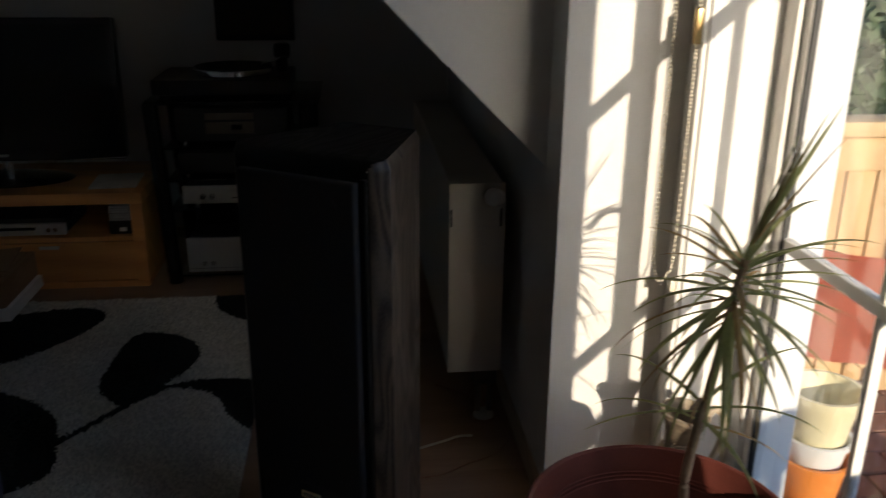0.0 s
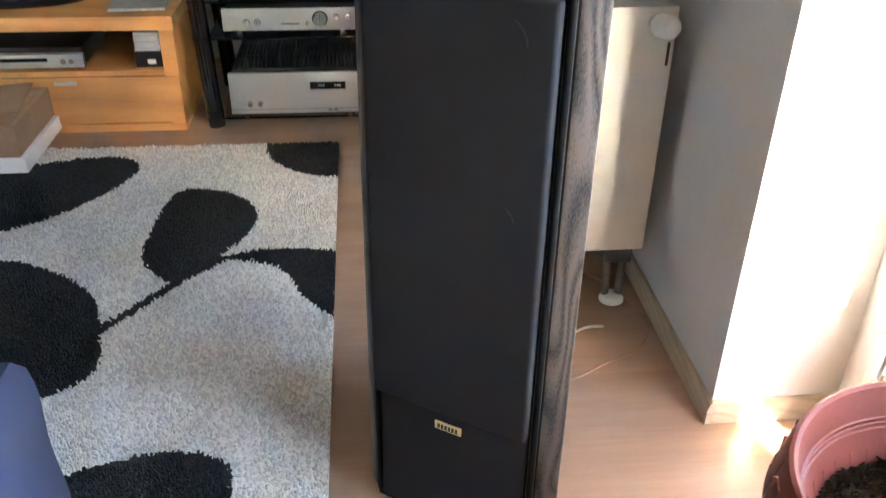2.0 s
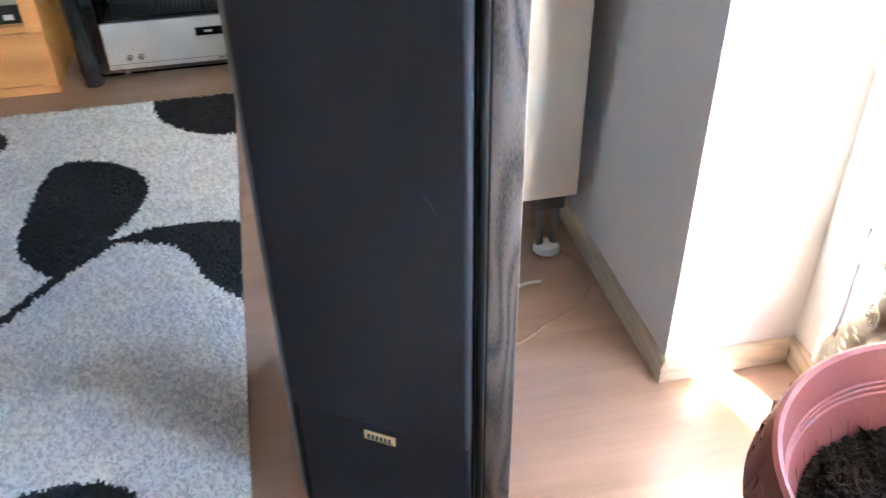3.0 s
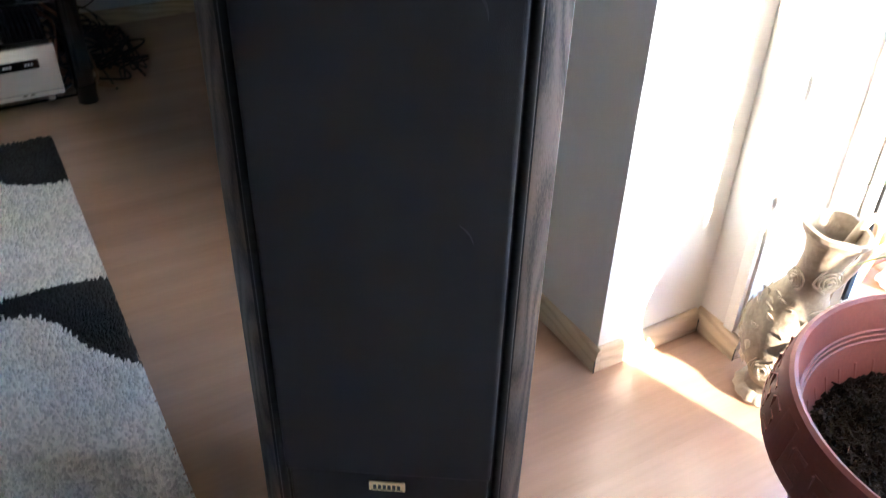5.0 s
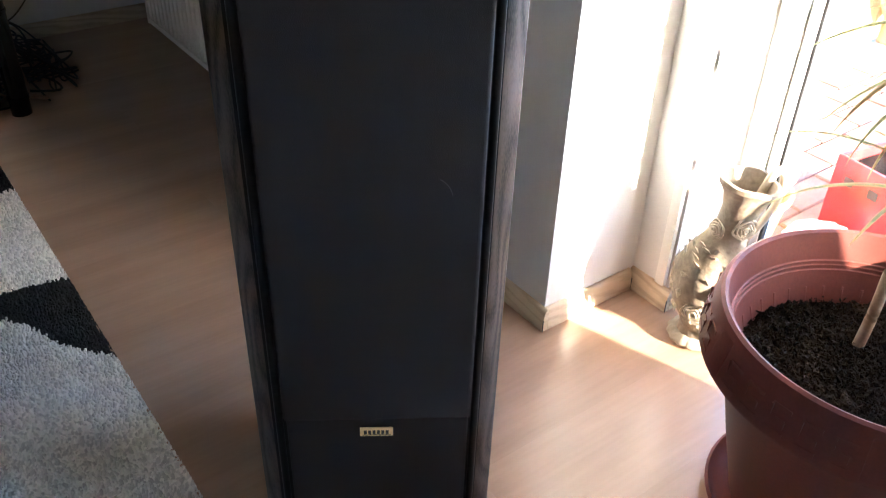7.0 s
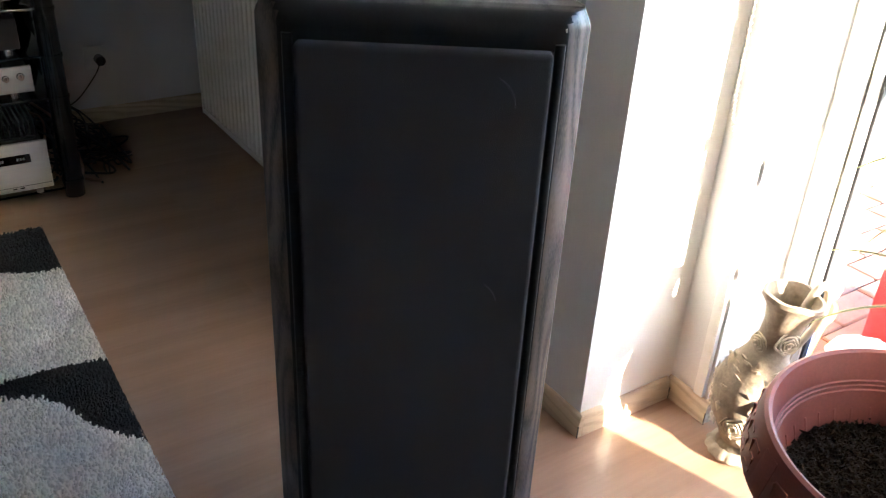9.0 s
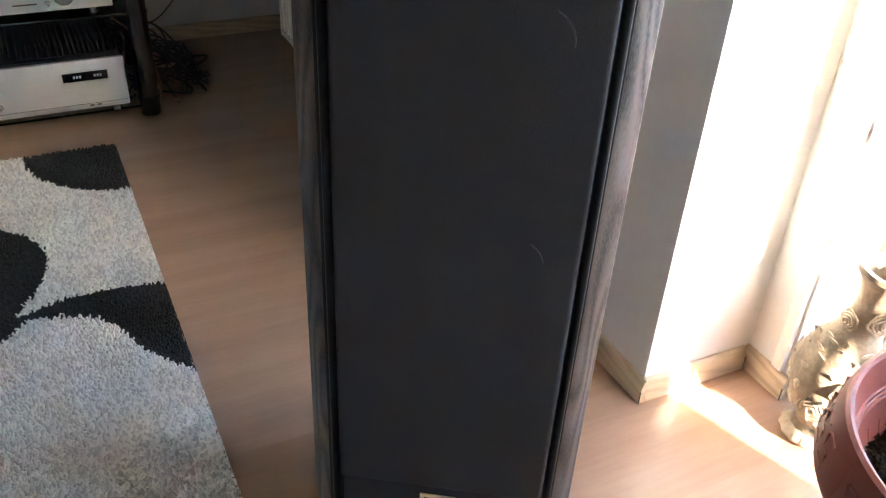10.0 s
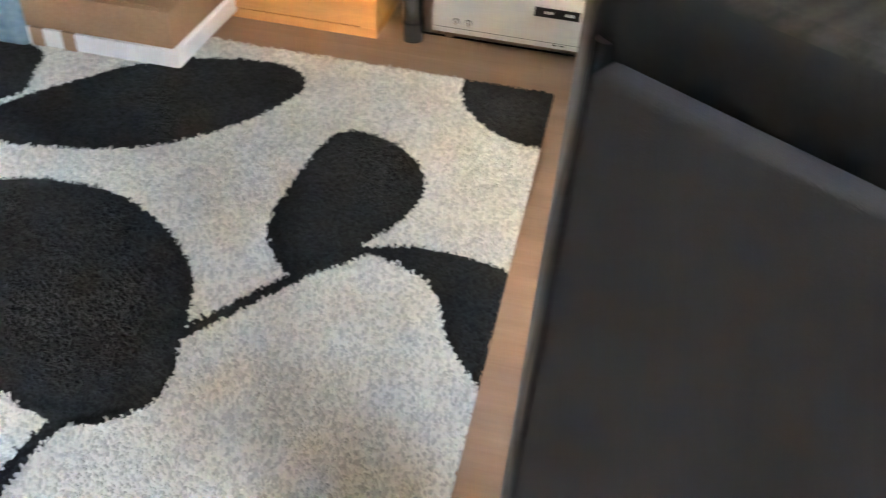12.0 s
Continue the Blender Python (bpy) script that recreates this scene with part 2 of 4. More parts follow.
PINE = wood("pine_boards", (0.42, 0.25, 0.11), (0.60, 0.40, 0.20), 0.6, 6, (1, 1, 0.1), 5, spread=0.10)
RED = mat("red_plastic", (0.36, 0.012, 0.012), (0.44, 0.022, 0.020), 0.35, 6, 100, 0.02)
CREAM = mat("cream_plastic", (0.70, 0.62, 0.38), (0.78, 0.70, 0.46), 0.45, 6, 100, 0.02)
ORANGE = mat("orange_plastic", (0.70, 0.22, 0.04), (0.78, 0.28, 0.06), 0.4, 6, 100, 0.02)
CLOTH_R = mat("red_cloth", (0.45, 0.10, 0.05), (0.58, 0.16, 0.09), 0.9, 5, 300, 0.3)
HEDGE = mat("hedge_leaf", (0.025, 0.05, 0.018), (0.075, 0.12, 0.045), 0.6, 3, 40, 0.1)
CABLE = mat("cable_jacket", (0.33, 0.17, 0.11), (0.45, 0.27, 0.18), 0.5, 20, 200, 0.02)
CABLE_D = mat("dark_cable", (0.012, 0.012, 0.012), (0.03, 0.03, 0.03), 0.5, 20, 200, 0.02)
PILE_W = mat("ivory_pile", (0.79, 0.755, 0.695), (0.91, 0.885, 0.825), 0.95, 6, 90, 0)
PILE_B = mat("charcoal_pile", (0.010, 0.011, 0.012), (0.022, 0.024, 0.025), 0.95, 6, 90, 0)


def fleck(m, lo, hi):
    """Yarn ends differ a little in tone from one to the next."""
    nt = m.node_tree
    b = nt.nodes["Principled BSDF"]
    link = b.inputs["Base Color"].links[0]
    src = link.from_socket
    geo, mr, hsv = nt.nodes.new("ShaderNodeNewGeometry"), nt.nodes.new("ShaderNodeMapRange"), nt.nodes.new("ShaderNodeHueSaturation")
    mr.inputs["To Min"].default_value, mr.inputs["To Max"].default_value = lo, hi
    nt.links.new(geo.outputs["Random Per Island"], mr.inputs["Value"])
    nt.links.new(mr.outputs[0], hsv.inputs["Value"])
    nt.links.new(src, hsv.inputs["Color"])
    nt.links.new(hsv.outputs[0], b.inputs["Base Color"])


fleck(PILE_W, 0.72, 1.17)
fleck(PILE_B, 0.5, 1.9)
fleck(SOIL, 0.5, 1.6)
GLASS, gnt, gb = nodes_of("clear_glass")
gb.inputs["Transmission Weight"].default_value = 1.0
gb.inputs["Roughness"].default_value = 0.0
gb.inputs["IOR"].default_value = 1.45
gb.inputs["Base Color"].default_value = (0.98, 0.99, 0.985, 1)


# ---- mesh helpers ----
def thing(name, m, label, category, group="", kind=""):
    ob = new(name)
    ob.matrix_basis = m
    ob.empty_display_size = 0.05
    return tagged(ob, label, category, group, kind)


def mesh_of(name, bm, material, smooth=False):
    bmesh.ops.recalc_face_normals(bm, faces=bm.faces)
    me = bpy.data.meshes.new(name)
    bm.to_mesh(me)
    bm.free()
    me.materials.append(material)
    if smooth:
        me.polygons.foreach_set("use_smooth", [True] * len(me.polygons))
        me.set_sharp_from_angle(angle=radians(38))
    return me


def part(name, bm, material, parent=None, label="", smooth=False, m=None):
    ob = new(name, mesh_of(name, bm, material, smooth))
    if parent is not None:
        ob.parent = parent
    if m is not None:
        ob.matrix_basis = m
    return tagged(ob, label) if label else ob


def box(a, b, bevel=0.0, seg=2, bm=None):
    bm = bm or bmesh.new()
    vs = bmesh.ops.create_cube(bm, size=1.0)["verts"]
    for v in vs:
        v.co = Vector([(a[i] + b[i]) / 2 + v.co[i] * (b[i] - a[i]) for i in range(3)])
    if bevel:
        es = list({e for v in vs for e in v.link_edges})
        bmesh.ops.bevel(bm, geom=es, offset=bevel, segments=seg, affect="EDGES", profile=0.6)
    return bm


def lathe(profile, n=40, bm=None, wave=0.0, count=0):
    """Turns rows of (radius, height) round z; wave ripples the radius count times."""
    bm = bm or bmesh.new()
    rings = []
    for r, z in profile:
        ring = []
        for k in range(n):
            a = 2 * math.pi * k / n
            rr = r * (1 + wave * math.sin(count * a))
            ring.append(bm.verts.new((rr * math.cos(a), rr * math.sin(a), z)))
        rings.append(ring)
    for p, q in zip(rings, rings[1:]):
        for k in range(n):
            bm.faces.new((p[k], p[(k + 1) % n], q[(k + 1) % n], q[k]))
    for ring in (rings[0], rings[-1]):
        if profile[rings.index(ring)][0] > 1e-4:
            bm.faces.new(ring)
    return bm


def rod(p, q, r, n=16, bm=None, r2=None):
    """A round bar from p to q."""
    bm = bm or bmesh.new()
    p, q = Vector(p), Vector(q)
    m = Matrix.Translation((p + q) / 2) @ (q - p).to_track_quat("Z", "Y").to_matrix().to_4x4()
    bmesh.ops.create_cone(bm, cap_ends=True, segments=n, radius1=r, radius2=r if r2 is None else r2, depth=(q - p).length, matrix=m)
    return bm


def smooth_line(points, steps=8):
    """A smooth line through the points."""
    P = [Vector(p) for p in points]
    P = [2 * P[0] - P[1]] + P + [2 * P[-1] - P[-2]]
    out = []
    for a, b, c, d in zip(P, P[1:], P[2:], P[3:]):
        for k in range(steps):
            t = k / steps
            out.append(0.5 * (2 * b + (c - a) * t + (2 * a - 5 * b + 4 * c - d) * t * t + (3 * b - a - 3 * c + d) * t ** 3))
    return out + [P[-2]]


def tube(points, r, n=8, steps=8, bm=None, r2=None):
    """A round cord along a smooth line."""
    bm = bm or bmesh.new()
    line = smooth_line(points, steps)
    rings = []
    for k, p in enumerate(line):
        d = line[min(k + 1, len(line) - 1)] - line[max(k - 1, 0)]
        q = d.to_track_quat("Z", "Y")
        rad = r + ((r2 if r2 is not None else r) - r) * k / (len(line) - 1)
        rings.append([bm.verts.new(p + q @ Vector((rad * math.cos(2 * math.pi * j / n), rad * math.sin(2 * math.pi * j / n), 0))) for j in range(n)])
    for a, b in zip(rings, rings[1:]):
        for j in range(n):
            bm.faces.new((a[j], a[(j + 1) % n], b[(j + 1) % n], b[j]))
    bm.faces.new(rings[0])
    bm.faces.new(rings[-1])
    return bm


def prism(outline, z0, z1, bm=None):
    bm = bm or bmesh.new()
    lo = [bm.verts.new((x, y, z0)) for x, y in outline]
    hi = [bm.verts.new((x, y, z1)) for x, y in outline]
    bm.faces.new(lo)
    bm.faces.new(hi)
    for k in range(len(lo)):
        j = (k + 1) % len(lo)
        bm.faces.new((lo[k], lo[j], hi[j], hi[k]))
    return bm


def wall(name, a, b, label, category="wall", material=None):
    return tagged(part(name, box(a, b), material or WALL), label, category, kind="structure")


I4 = Matrix.Identity(4)

# ---- room ----
XW, YC, XJ, YR, XD, XE = 1.157, 2.207, 1.417, 2.107, 1.60, 1.73   # knee wall, cheek, jamb, reveal, door, outer face
YF, XL, YB, H = 4.40, -2.6, -1.3, 2.45
DOOR0 = 0.42                                                     # near end of the double door
tagged(part("floor", box((XL, YB, -0.10), (XD, YF, -0.012)), JOINT), "screed under the laminate boards", "floor", kind="structure")
wall("wall_north", (XL, YF, -0.1), (XE, YF + 0.12, H), "white painted far wall behind the television")
# West and south sides are out of view, added as pale reflectors.
wall("wall_west", (XL - 0.12, YB, -0.1), (XL, YF, H), "plain unseen wall, made pale to bounce fill light", material=BOUNCE_PALE)
wall("wall_south", (XL, YB - 0.12, -0.1), (XE, YB, H), "plain unseen wall, made pale to bounce fill light", material=BOUNCE_PALE)
wall("wall_knee", (XW, 2.34, -0.1), (XE, YF, 0.83), "grey-white knee wall under the roof slope")
bm = prism([(XW, YC), (XJ, YC), (XJ, YR), (XE, YR), (XE, 2.34), (XW, 2.34)], -0.1, H)
tagged(part("wall_pier", bm, WALL), "white painted wall pier beside the terrace door", "wall", kind="structure")
wall("wall_east", (XJ, YB, -0.1), (XE, DOOR0, H), "white wall on the near side of the terrace door")
wall("door_lintel", (XJ, DOOR0, 2.12), (XE, YR, H), "white wall strip over the terrace door")
bm = bmesh.new()
lo, hi = (XW + 0.004, 0.826), (XW - 1.62, H)
prof = [(lo[0] + 0.1, lo[1]), (lo[0], lo[1]), hi, (hi[0], hi[1] + 0.1), (lo[0] + 0.1, H + 0.1)]
va = [bm.verts.new((x, 2.34, z)) for x, z in prof]
vb = [bm.verts.new((x, YF, z)) for x, z in prof]
bm.faces.new(va)
bm.faces.new(vb)
for k in range(5):
    bm.faces.new((va[k], va[(k + 1) % 5], vb[(k + 1) % 5], vb[k]))
tagged(part("ceiling_slope", bm, WALL), "white painted sloping attic ceiling with vertical cheek", "ceiling", kind="structure")
wall("ceiling", (XL, YB, H), (XE, YF, H + 0.1), "plain unseen flat ceiling, made pale to bounce fill light", "ceiling", BOUNCE_PALE)


def skirting(name, p, q, h=0.052, t=0.013):
    """A skirting board along the floor from p to q, thick at the foot, with a sloping face and a rounded top; its back lies to the left of that way."""
    p, q = Vector((*p, 0)), Vector((*q, 0))
    d = (q - p).length
    bm = bmesh.new()
    prof = [(0, 0), (-t, 0), (-t, 0.012), (-t * 0.92, 0.030), (-t * 0.72, h - 0.008), (-t * 0.5, h - 0.002), (-t * 0.2, h), (0, h)]
    ends = [[bm.verts.new((x, y, z)) for y, z in prof] for x in (0.0006, d - 0.0006)]
    for ring in ends:
        bm.faces.new(ring)
    for k in range(len(prof)):
        j = (k + 1) % len(prof)
        bm.faces.new((ends[0][k], ends[0][j], ends[1][j], ends[1][k]))
    ang = math.atan2(q.y - p.y, q.x - p.x)
    return tagged(part(name, bm, BASEB, smooth=True, m=Matrix.Translation(p) @ Matrix.Rotation(ang, 4, "Z")), "light brown wooden skirting board along the wall", "skirting", kind="structure")


skirting("baseboard", (XW, YF), (XW, YC - 0.013))
skirting("baseboard", (XW, YC), (XJ - 0.013, YC))
skirting("baseboard", (XJ, YC), (XJ, YR - 0.013))
skirting("baseboard", (XJ, YR), (XD - 0.03, YR))
for x, y in ((XW - 0.0132, YC - 0.0132), (XJ - 0.0132, YC - 0.0132), (XJ - 0.0132, YR - 0.0132)):
    tagged(part("trim", box((x - 0.0006, y - 0.0006, 0), (x + 0.0010, y + 0.0010, 0.030)), GASKET), "dark open mitre joint between skirting boards", "joint", kind="structure")
skirting("baseboard", (XL, YF), (XW - 0.011, YF))

# ---- terrace door ----
door = thing("door_1", I4, "white double glazed terrace door with glazing bars, closed", "door", kind="structure")
fx0, fx1 = XD - 0.035, XD + 0.035
part("door_frame", box((fx0, YR - 0.05, 0), (fx1 + 0.03, YR, 2.12), 0.004), FRAME, door, smooth=True)
part("door_frame", box((XD - 0.015, DOOR0, 0), (XD + 0.03, DOOR0 + 0.035, 2.12), 0.004), FRAME, door, smooth=True)
part("door_frame", box((fx0, DOOR0 + 0.035, 2.07), (fx1 + 0.03, YR - 0.05, 2.12), 0.004), FRAME, door, smooth=True)
part("threshold", box((fx0, DOOR0 + 0.035, -0.01), (fx1 + 0.03, YR - 0.05, 0.03), 0.004), GUIDE, door, smooth=True)


def leaf_of(y0, y1, mid):
    """One wing: stiles, rails, bars, panes."""
    wing = part("door_leaf", box((XD - 0.02, y0, 0.032), (XD + 0.02, y0 + 0.022, 2.068), 0.004), FRAME, door, smooth=True)
    part("stile", box((XD - 0.02, y1 - 0.022, 0.032), (XD + 0.02, y1, 2.068), 0.004), FRAME, wing, smooth=True)
    part("rail", box((XD - 0.02, y0 + 0.022, 0.032), (XD + 0.02, y1 - 0.022, 0.13), 0.004), FRAME, wing, smooth=True)
    part("rail", box((XD - 0.02, y0 + 0.022, 1.98), (XD + 0.02, y1 - 0.022, 2.068), 0.004), FRAME, wing, smooth=True)
    for z in (0.735, 1.33):
        part("glazing_bar", box((XD - 0.012, y0 + 0.022, z - 0.014), (XD + 0.012, y1 - 0.022, z + 0.014), 0.004), FRAME, wing, smooth=True)
    for za, zb in ((0.13, 0.721), (0.749, 1.316), (1.344, 1.98)):
        part("glazing_bar", box((XD - 0.011, mid - 0.009, za), (XD + 0.011, mid + 0.009, zb), 0.004), FRAME, wing, smooth=True)
        for ya, yb in ((y0 + 0.022, mid - 0.009), (mid + 0.009, y1 - 0.022)):
            pane = part("pane", box((XD - 0.002, ya, za), (XD + 0.002, yb, zb)), GLASS, wing)
            pane.visible_shadow = False
    for y, s in ((y0 + 0.022, 1), (y1 - 0.022, -1)):
        part("gasket", box((XD - 0.016, min(y, y + 0.006 * s), 0.13), (XD - 0.003, max(y, y + 0.006 * s), 1.98)), GASKET, wing)
    return wing


leaf_of(1.287, YR - 0.052, 1.69)
leaf_of(DOOR0 + 0.037, 1.283, 0.884)
part("meeting_stile", box((XD - 0.023, 1.264, 0.032), (XD + 0.023, 1.306, 2.068), 0.005), FRAME, door, smooth=True)
part("handle", tube([(XD - 0.022, 1.285, 1.02), (XD - 0.055, 1.285, 1.02), (XD - 0.060, 1.26, 1.02), (XD - 0.060, 1.17, 1.015)], 0.008), BRASS, door, smooth=True)

# blind guide and bead chain on the jamb
guide = thing("blind_guide", I4, "white roller blind side rail fixed to the door jamb", "blind rail")
part("rail", box((XJ - 0.012, YR + 0.006, 0.056), (XJ, YR + 0.030, 2.10), 0.003), FRAME, guide, smooth=True)
part("cord_clip", box((XJ - 0.024, YR + 0.010, 0.60), (XJ - 0.012, YR + 0.024, 0.625), 0.002), BEAD, guide, smooth=True)
part("bracket", box((XJ - 0.026, YR + 0.008, 1.13), (XJ - 0.012, YR + 0.028, 1.20), 0.003), BRASS, guide, smooth=True)
chain = thing("bead_chain", I4, "cream bead chain of a blind hanging in a loop", "bead chain")
path = [(XJ - 0.052, YC - 0.040, 2.1), (XJ - 0.052, YC - 0.042, 1.3), (XJ - 0.053, YC - 0.046, 0.74), (XJ - 0.052, YC - 0.055, 0.650), (XJ - 0.042, YC - 0.064, 0.617), (XJ - 0.028, YC - 0.074, 0.640), (XJ - 0.020, YC - 0.080, 0.72), (XJ - 0.018, YC - 0.082, 1.3), (XJ - 0.018, YC - 0.082, 2.1)]
bm = tube(path, 0.0008, 5, 12)
line = smooth_line(path, 80)
last = None
for p in line:
    if last is None or (p - last).length > 0.0075:
        bmesh.ops.create_icosphere(bm, subdivisions=1, radius=0.0032, matrix=Matrix.Translation(p))
        last = p
part("bead_cord", bm, BEAD, chain, smooth=True)

# ---- loudspeaker ----
spk = thing("loudspeaker", pose(0.4915, 2.037, 0, 0, 0, -33.2), "tall black ash floor-standing loudspeaker with a cloth grille", "loudspeaker")
plan = [(-0.018, 0.021), (0.275, 0.021), (0.304, 0.058), (0.222, 0.315), (0.039, 0.315), (-0.049, 0.058)]
TOP = 0.956


def soft_corner(p, c, q, r, n=5):
    """Points of a rounded corner at c between p and q."""
    p, c, q = Vector(p), Vector(c), Vector(q)
    a, b = c + (p - c).normalized() * r, c + (q - c).normalized() * r
    return [tuple((a * (1 - t) ** 2 + c * 2 * t * (1 - t) + b * t * t)) for t in (k / n for k in range(n + 1))]


radii = (0.024, 0.024, 0.0035, 0.004, 0.004, 0.0035)
outline = [p for k in range(6) for p in soft_corner(plan[k - 1], plan[k], plan[(k + 1) % 6], radii[k])]
bm = bmesh.new()
levels = [(0.018, 0.0), (0.930, 0.0)] + [(0.930 + 0.025 * math.sin(k * math.pi / 16), 0.030 * (1 - math.cos(k * math.pi / 16))) for k in range(1, 9)] + [(TOP, 0.034)]
rings = []
for z, back in levels:
    k = min(1.0, max(0.0, (z - 0.936) / 0.018))
    rings.append([bm.verts.new((0.1305 + (x - 0.1305) * (1 - 0.045 * k), max(y, 0.022 + back) - 0.006 * k * (y > 0.2), z)) for x, y in outline])
for p, q in zip(rings, rings[1:]):
    for k in range(len(p)):
        j = (k + 1) % len(p)
        bm.faces.new((p[k], p[j], q[j], q[k]))
bm.faces.new(rings[0])
bm.faces.new(rings[-1])
bmesh.ops.remove_doubles(bm, verts=bm.verts, dist=1e-5)
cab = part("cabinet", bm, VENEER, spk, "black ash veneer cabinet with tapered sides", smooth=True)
cab.data.materials.append(VENEER_SHADED)
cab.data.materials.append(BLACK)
# The top takes the veneer copy with its shade painted in.
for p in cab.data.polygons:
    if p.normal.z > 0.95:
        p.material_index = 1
    elif p.normal.y < -0.15 and abs(p.normal.x) < 0.55:
        p.material_index = 2
foot = [(x + (0.1305 - x) * 0.03, y + (0.16 - y) * 0.03) for x, y in plan]
part("plinth", prism(foot, 0.0, 0.018), BLACK, spk)
part("lower_baffle", box((0.002, 0.012, 0.022), (0.259, 0.024, 0.258), 0.004, 3), BAFFLE, spk, smooth=True)
part("grille", box((0.0, 0.0, 0.262), (0.261, 0.021, 0.919), 0.006, 3), GRILLE, spk, "black woven cloth grille", smooth=True)
for x in (-0.0090, 0.2685):
    part("pilaster", rod((x, 0.0235, 0.020), (x, 0.0235, 0.924), 0.0058, 14), BLACK, spk, smooth=True)
badge = part("badge", box((0.105, 0.0095, 0.221), (0.152, 0.0125, 0.237), 0.001, 2), GOLD, spk, "small gold maker's badge", smooth=True)
for k in range(6):
    x = 0.1105 + k * 0.0062
    part("mark", box((x, 0.0089, 0.2255), (x + 0.0042, 0.0096, 0.2328)), INK, badge)
part("mark", box((0.1085, 0.0089, 0.2235), (0.1485, 0.0096, 0.2243)), INK, badge)


def crescent(cx, cz, r, a0, a1, w):
    """A thin raised arc pressed into the cloth."""
    pts = []
    for k in range(15):
        a = radians(a0 + (a1 - a0) * k / 14)
        ww = w * math.sin(math.pi * (k + 0.4) / 14.8)
        pts.append((Vector((cx + r * math.cos(a), 0, cz + r * math.sin(a))), Vector((math.cos(a), 0, math.sin(a))) * ww))
    bm = bmesh.new()
    rows = [[bm.verts.new(p + d * s + Vector((0, -h, 0))) for s, h in ((-1, -0.0002), (0, 0.0004), (1, -0.0002))] for p, d in pts]
    for a, b in zip(rows, rows[1:]):
        for j in range(2):
            bm.faces.new((a[j], a[j + 1], b[j + 1], b[j]))
    return bm


part("scuff", crescent(0.190, 0.862, 0.036, 0, 62, 0.0022), SCUFF, spk, smooth=True)
part("scuff", crescent(0.190, 0.622, 0.034, 10, 58, 0.0016), SCUFF, spk, smooth=True)
for dx in (0.0, 0.006, 0.010):
    part("chip", box((0.262 + dx, 0.0265, TOP - 0.021), (0.2645 + dx, 0.029, TOP - 0.017), 0.0004), GUIDE, spk, "chipped bare corner")

# ---- radiator ----
rad = thing("radiator", pose(0, 0, 0), "cream white panel radiator on the knee wall", "radiator")
x0, x1, y0, y1, z0, z1 = 0.958, 1.108, 2.575, 3.84, 0.182, 0.730
part("end_cover", box((x0, y0, z0), (x1, y0 + 0.012, z1), 0.003, 2), RAD, rad, smooth=True)
part("end_cover", box((x0, y1 - 0.012, z0), (x1, y1, z1), 0.003, 2), RAD, rad, smooth=True)
bm = bmesh.new()
n = 38
shape = ((0.0, 0.030), (0.18, 0.030), (0.20, 0.012), (0.30, 0.003), (0.60, 0.0), (0.90, 0.003), (0.98, 0.012))
rowa, rowb = [], []
for k in range(n):
    for u, deep in shape:
        y = y0 + 0.012 + (y1 - y0 - 0.024) * (k + u) / n
        rowa.append(bm.verts.new((x0 + 0.002 + deep, y, z0 + 0.012)))
        rowb.append(bm.verts.new((x0 + 0.002 + deep, y, z1 - 0.015)))
for k in range(len(rowa) - 1):
    bm.faces.new((rowa[k], rowa[k + 1], rowb[k + 1], rowb[k]))
part("front_panel", bm, RAD, rad, "ribbed radiator face", smooth=True)
part("bottom_rail", box((x0, y0 + 0.010, z0 + 0.004), (x0 + 0.016, y1 - 0.010, z0 + 0.020), 0.002), RAD, rad, smooth=True)
part("core", box((x0 + 0.036, y0 + 0.012, z0 + 0.005), (x1, y1 - 0.012, z1 - 0.02), 0.003), RAD, rad, smooth=True)
part("top_grid", box((x0 + 0.004, y0 + 0.012, z1 - 0.015), (x1 - 0.004, y1 - 0.012, z1 - 0.006), 0.002), RAD, rad, smooth=True)
for xa in (x0 + 0.003, x1 - 0.014):
    part("slot", box((xa, y0 - 0.0012, 0.612), (xa + 0.0055, y0 + 0.002, 0.660)), GASKET, rad)
valve = part("valve_head", lathe([(0.012, 0.0), (0.019, 0.002), (0.0222, 0.008), (0.0225, 0.038), (0.020, 0.048), (0.013, 0.053), (0.0, 0.054)], 108, wave=0.045, count=27), PLASTIC_W, rad, "white ribbed thermostat knob", smooth=True, m=pose(1.068, y0 - 0.004, 0.696, 82, 0, 14))
part("collar", rod((1.060, y0 + 0.004, 0.702), (1.064, y0 - 0.012, 0.700), 0.013, 16), CHROME, valve, m=valve.matrix_basis.inverted())
part("pipe", tube([(1.055, 2.66, 0.20), (1.055, 2.66, 0.12), (1.058, 2.655, 0.07), (1.058, 2.65, 0.0)], 0.009, 10), NICKEL, rad, smooth=True)
part("pipe", tube([(1.095, 2.66, 0.20), (1.095, 2.66, 0.12), (1.092, 2.655, 0.07), (1.090, 2.65, 0.0)], 0.009, 10), NICKEL, rad, smooth=True)
part("valve_block", box((1.040, 2.640, 0.105), (1.110, 2.680, 0.150), 0.008, 3), NICKEL, rad, smooth=True)
part("floor_rosette", lathe([(0.030, 0.0), (0.030, 0.006), (0.024, 0.014), (0.014, 0.016), (0.0, 0.016)], 32), PLASTIC_W, rad, "white pipe rosette on the floor", smooth=True, m=pose(1.074, 2.645, 0))
lead = thing("speaker_cable", I4, "thin brown cable lying on the laminate floor", "cable")
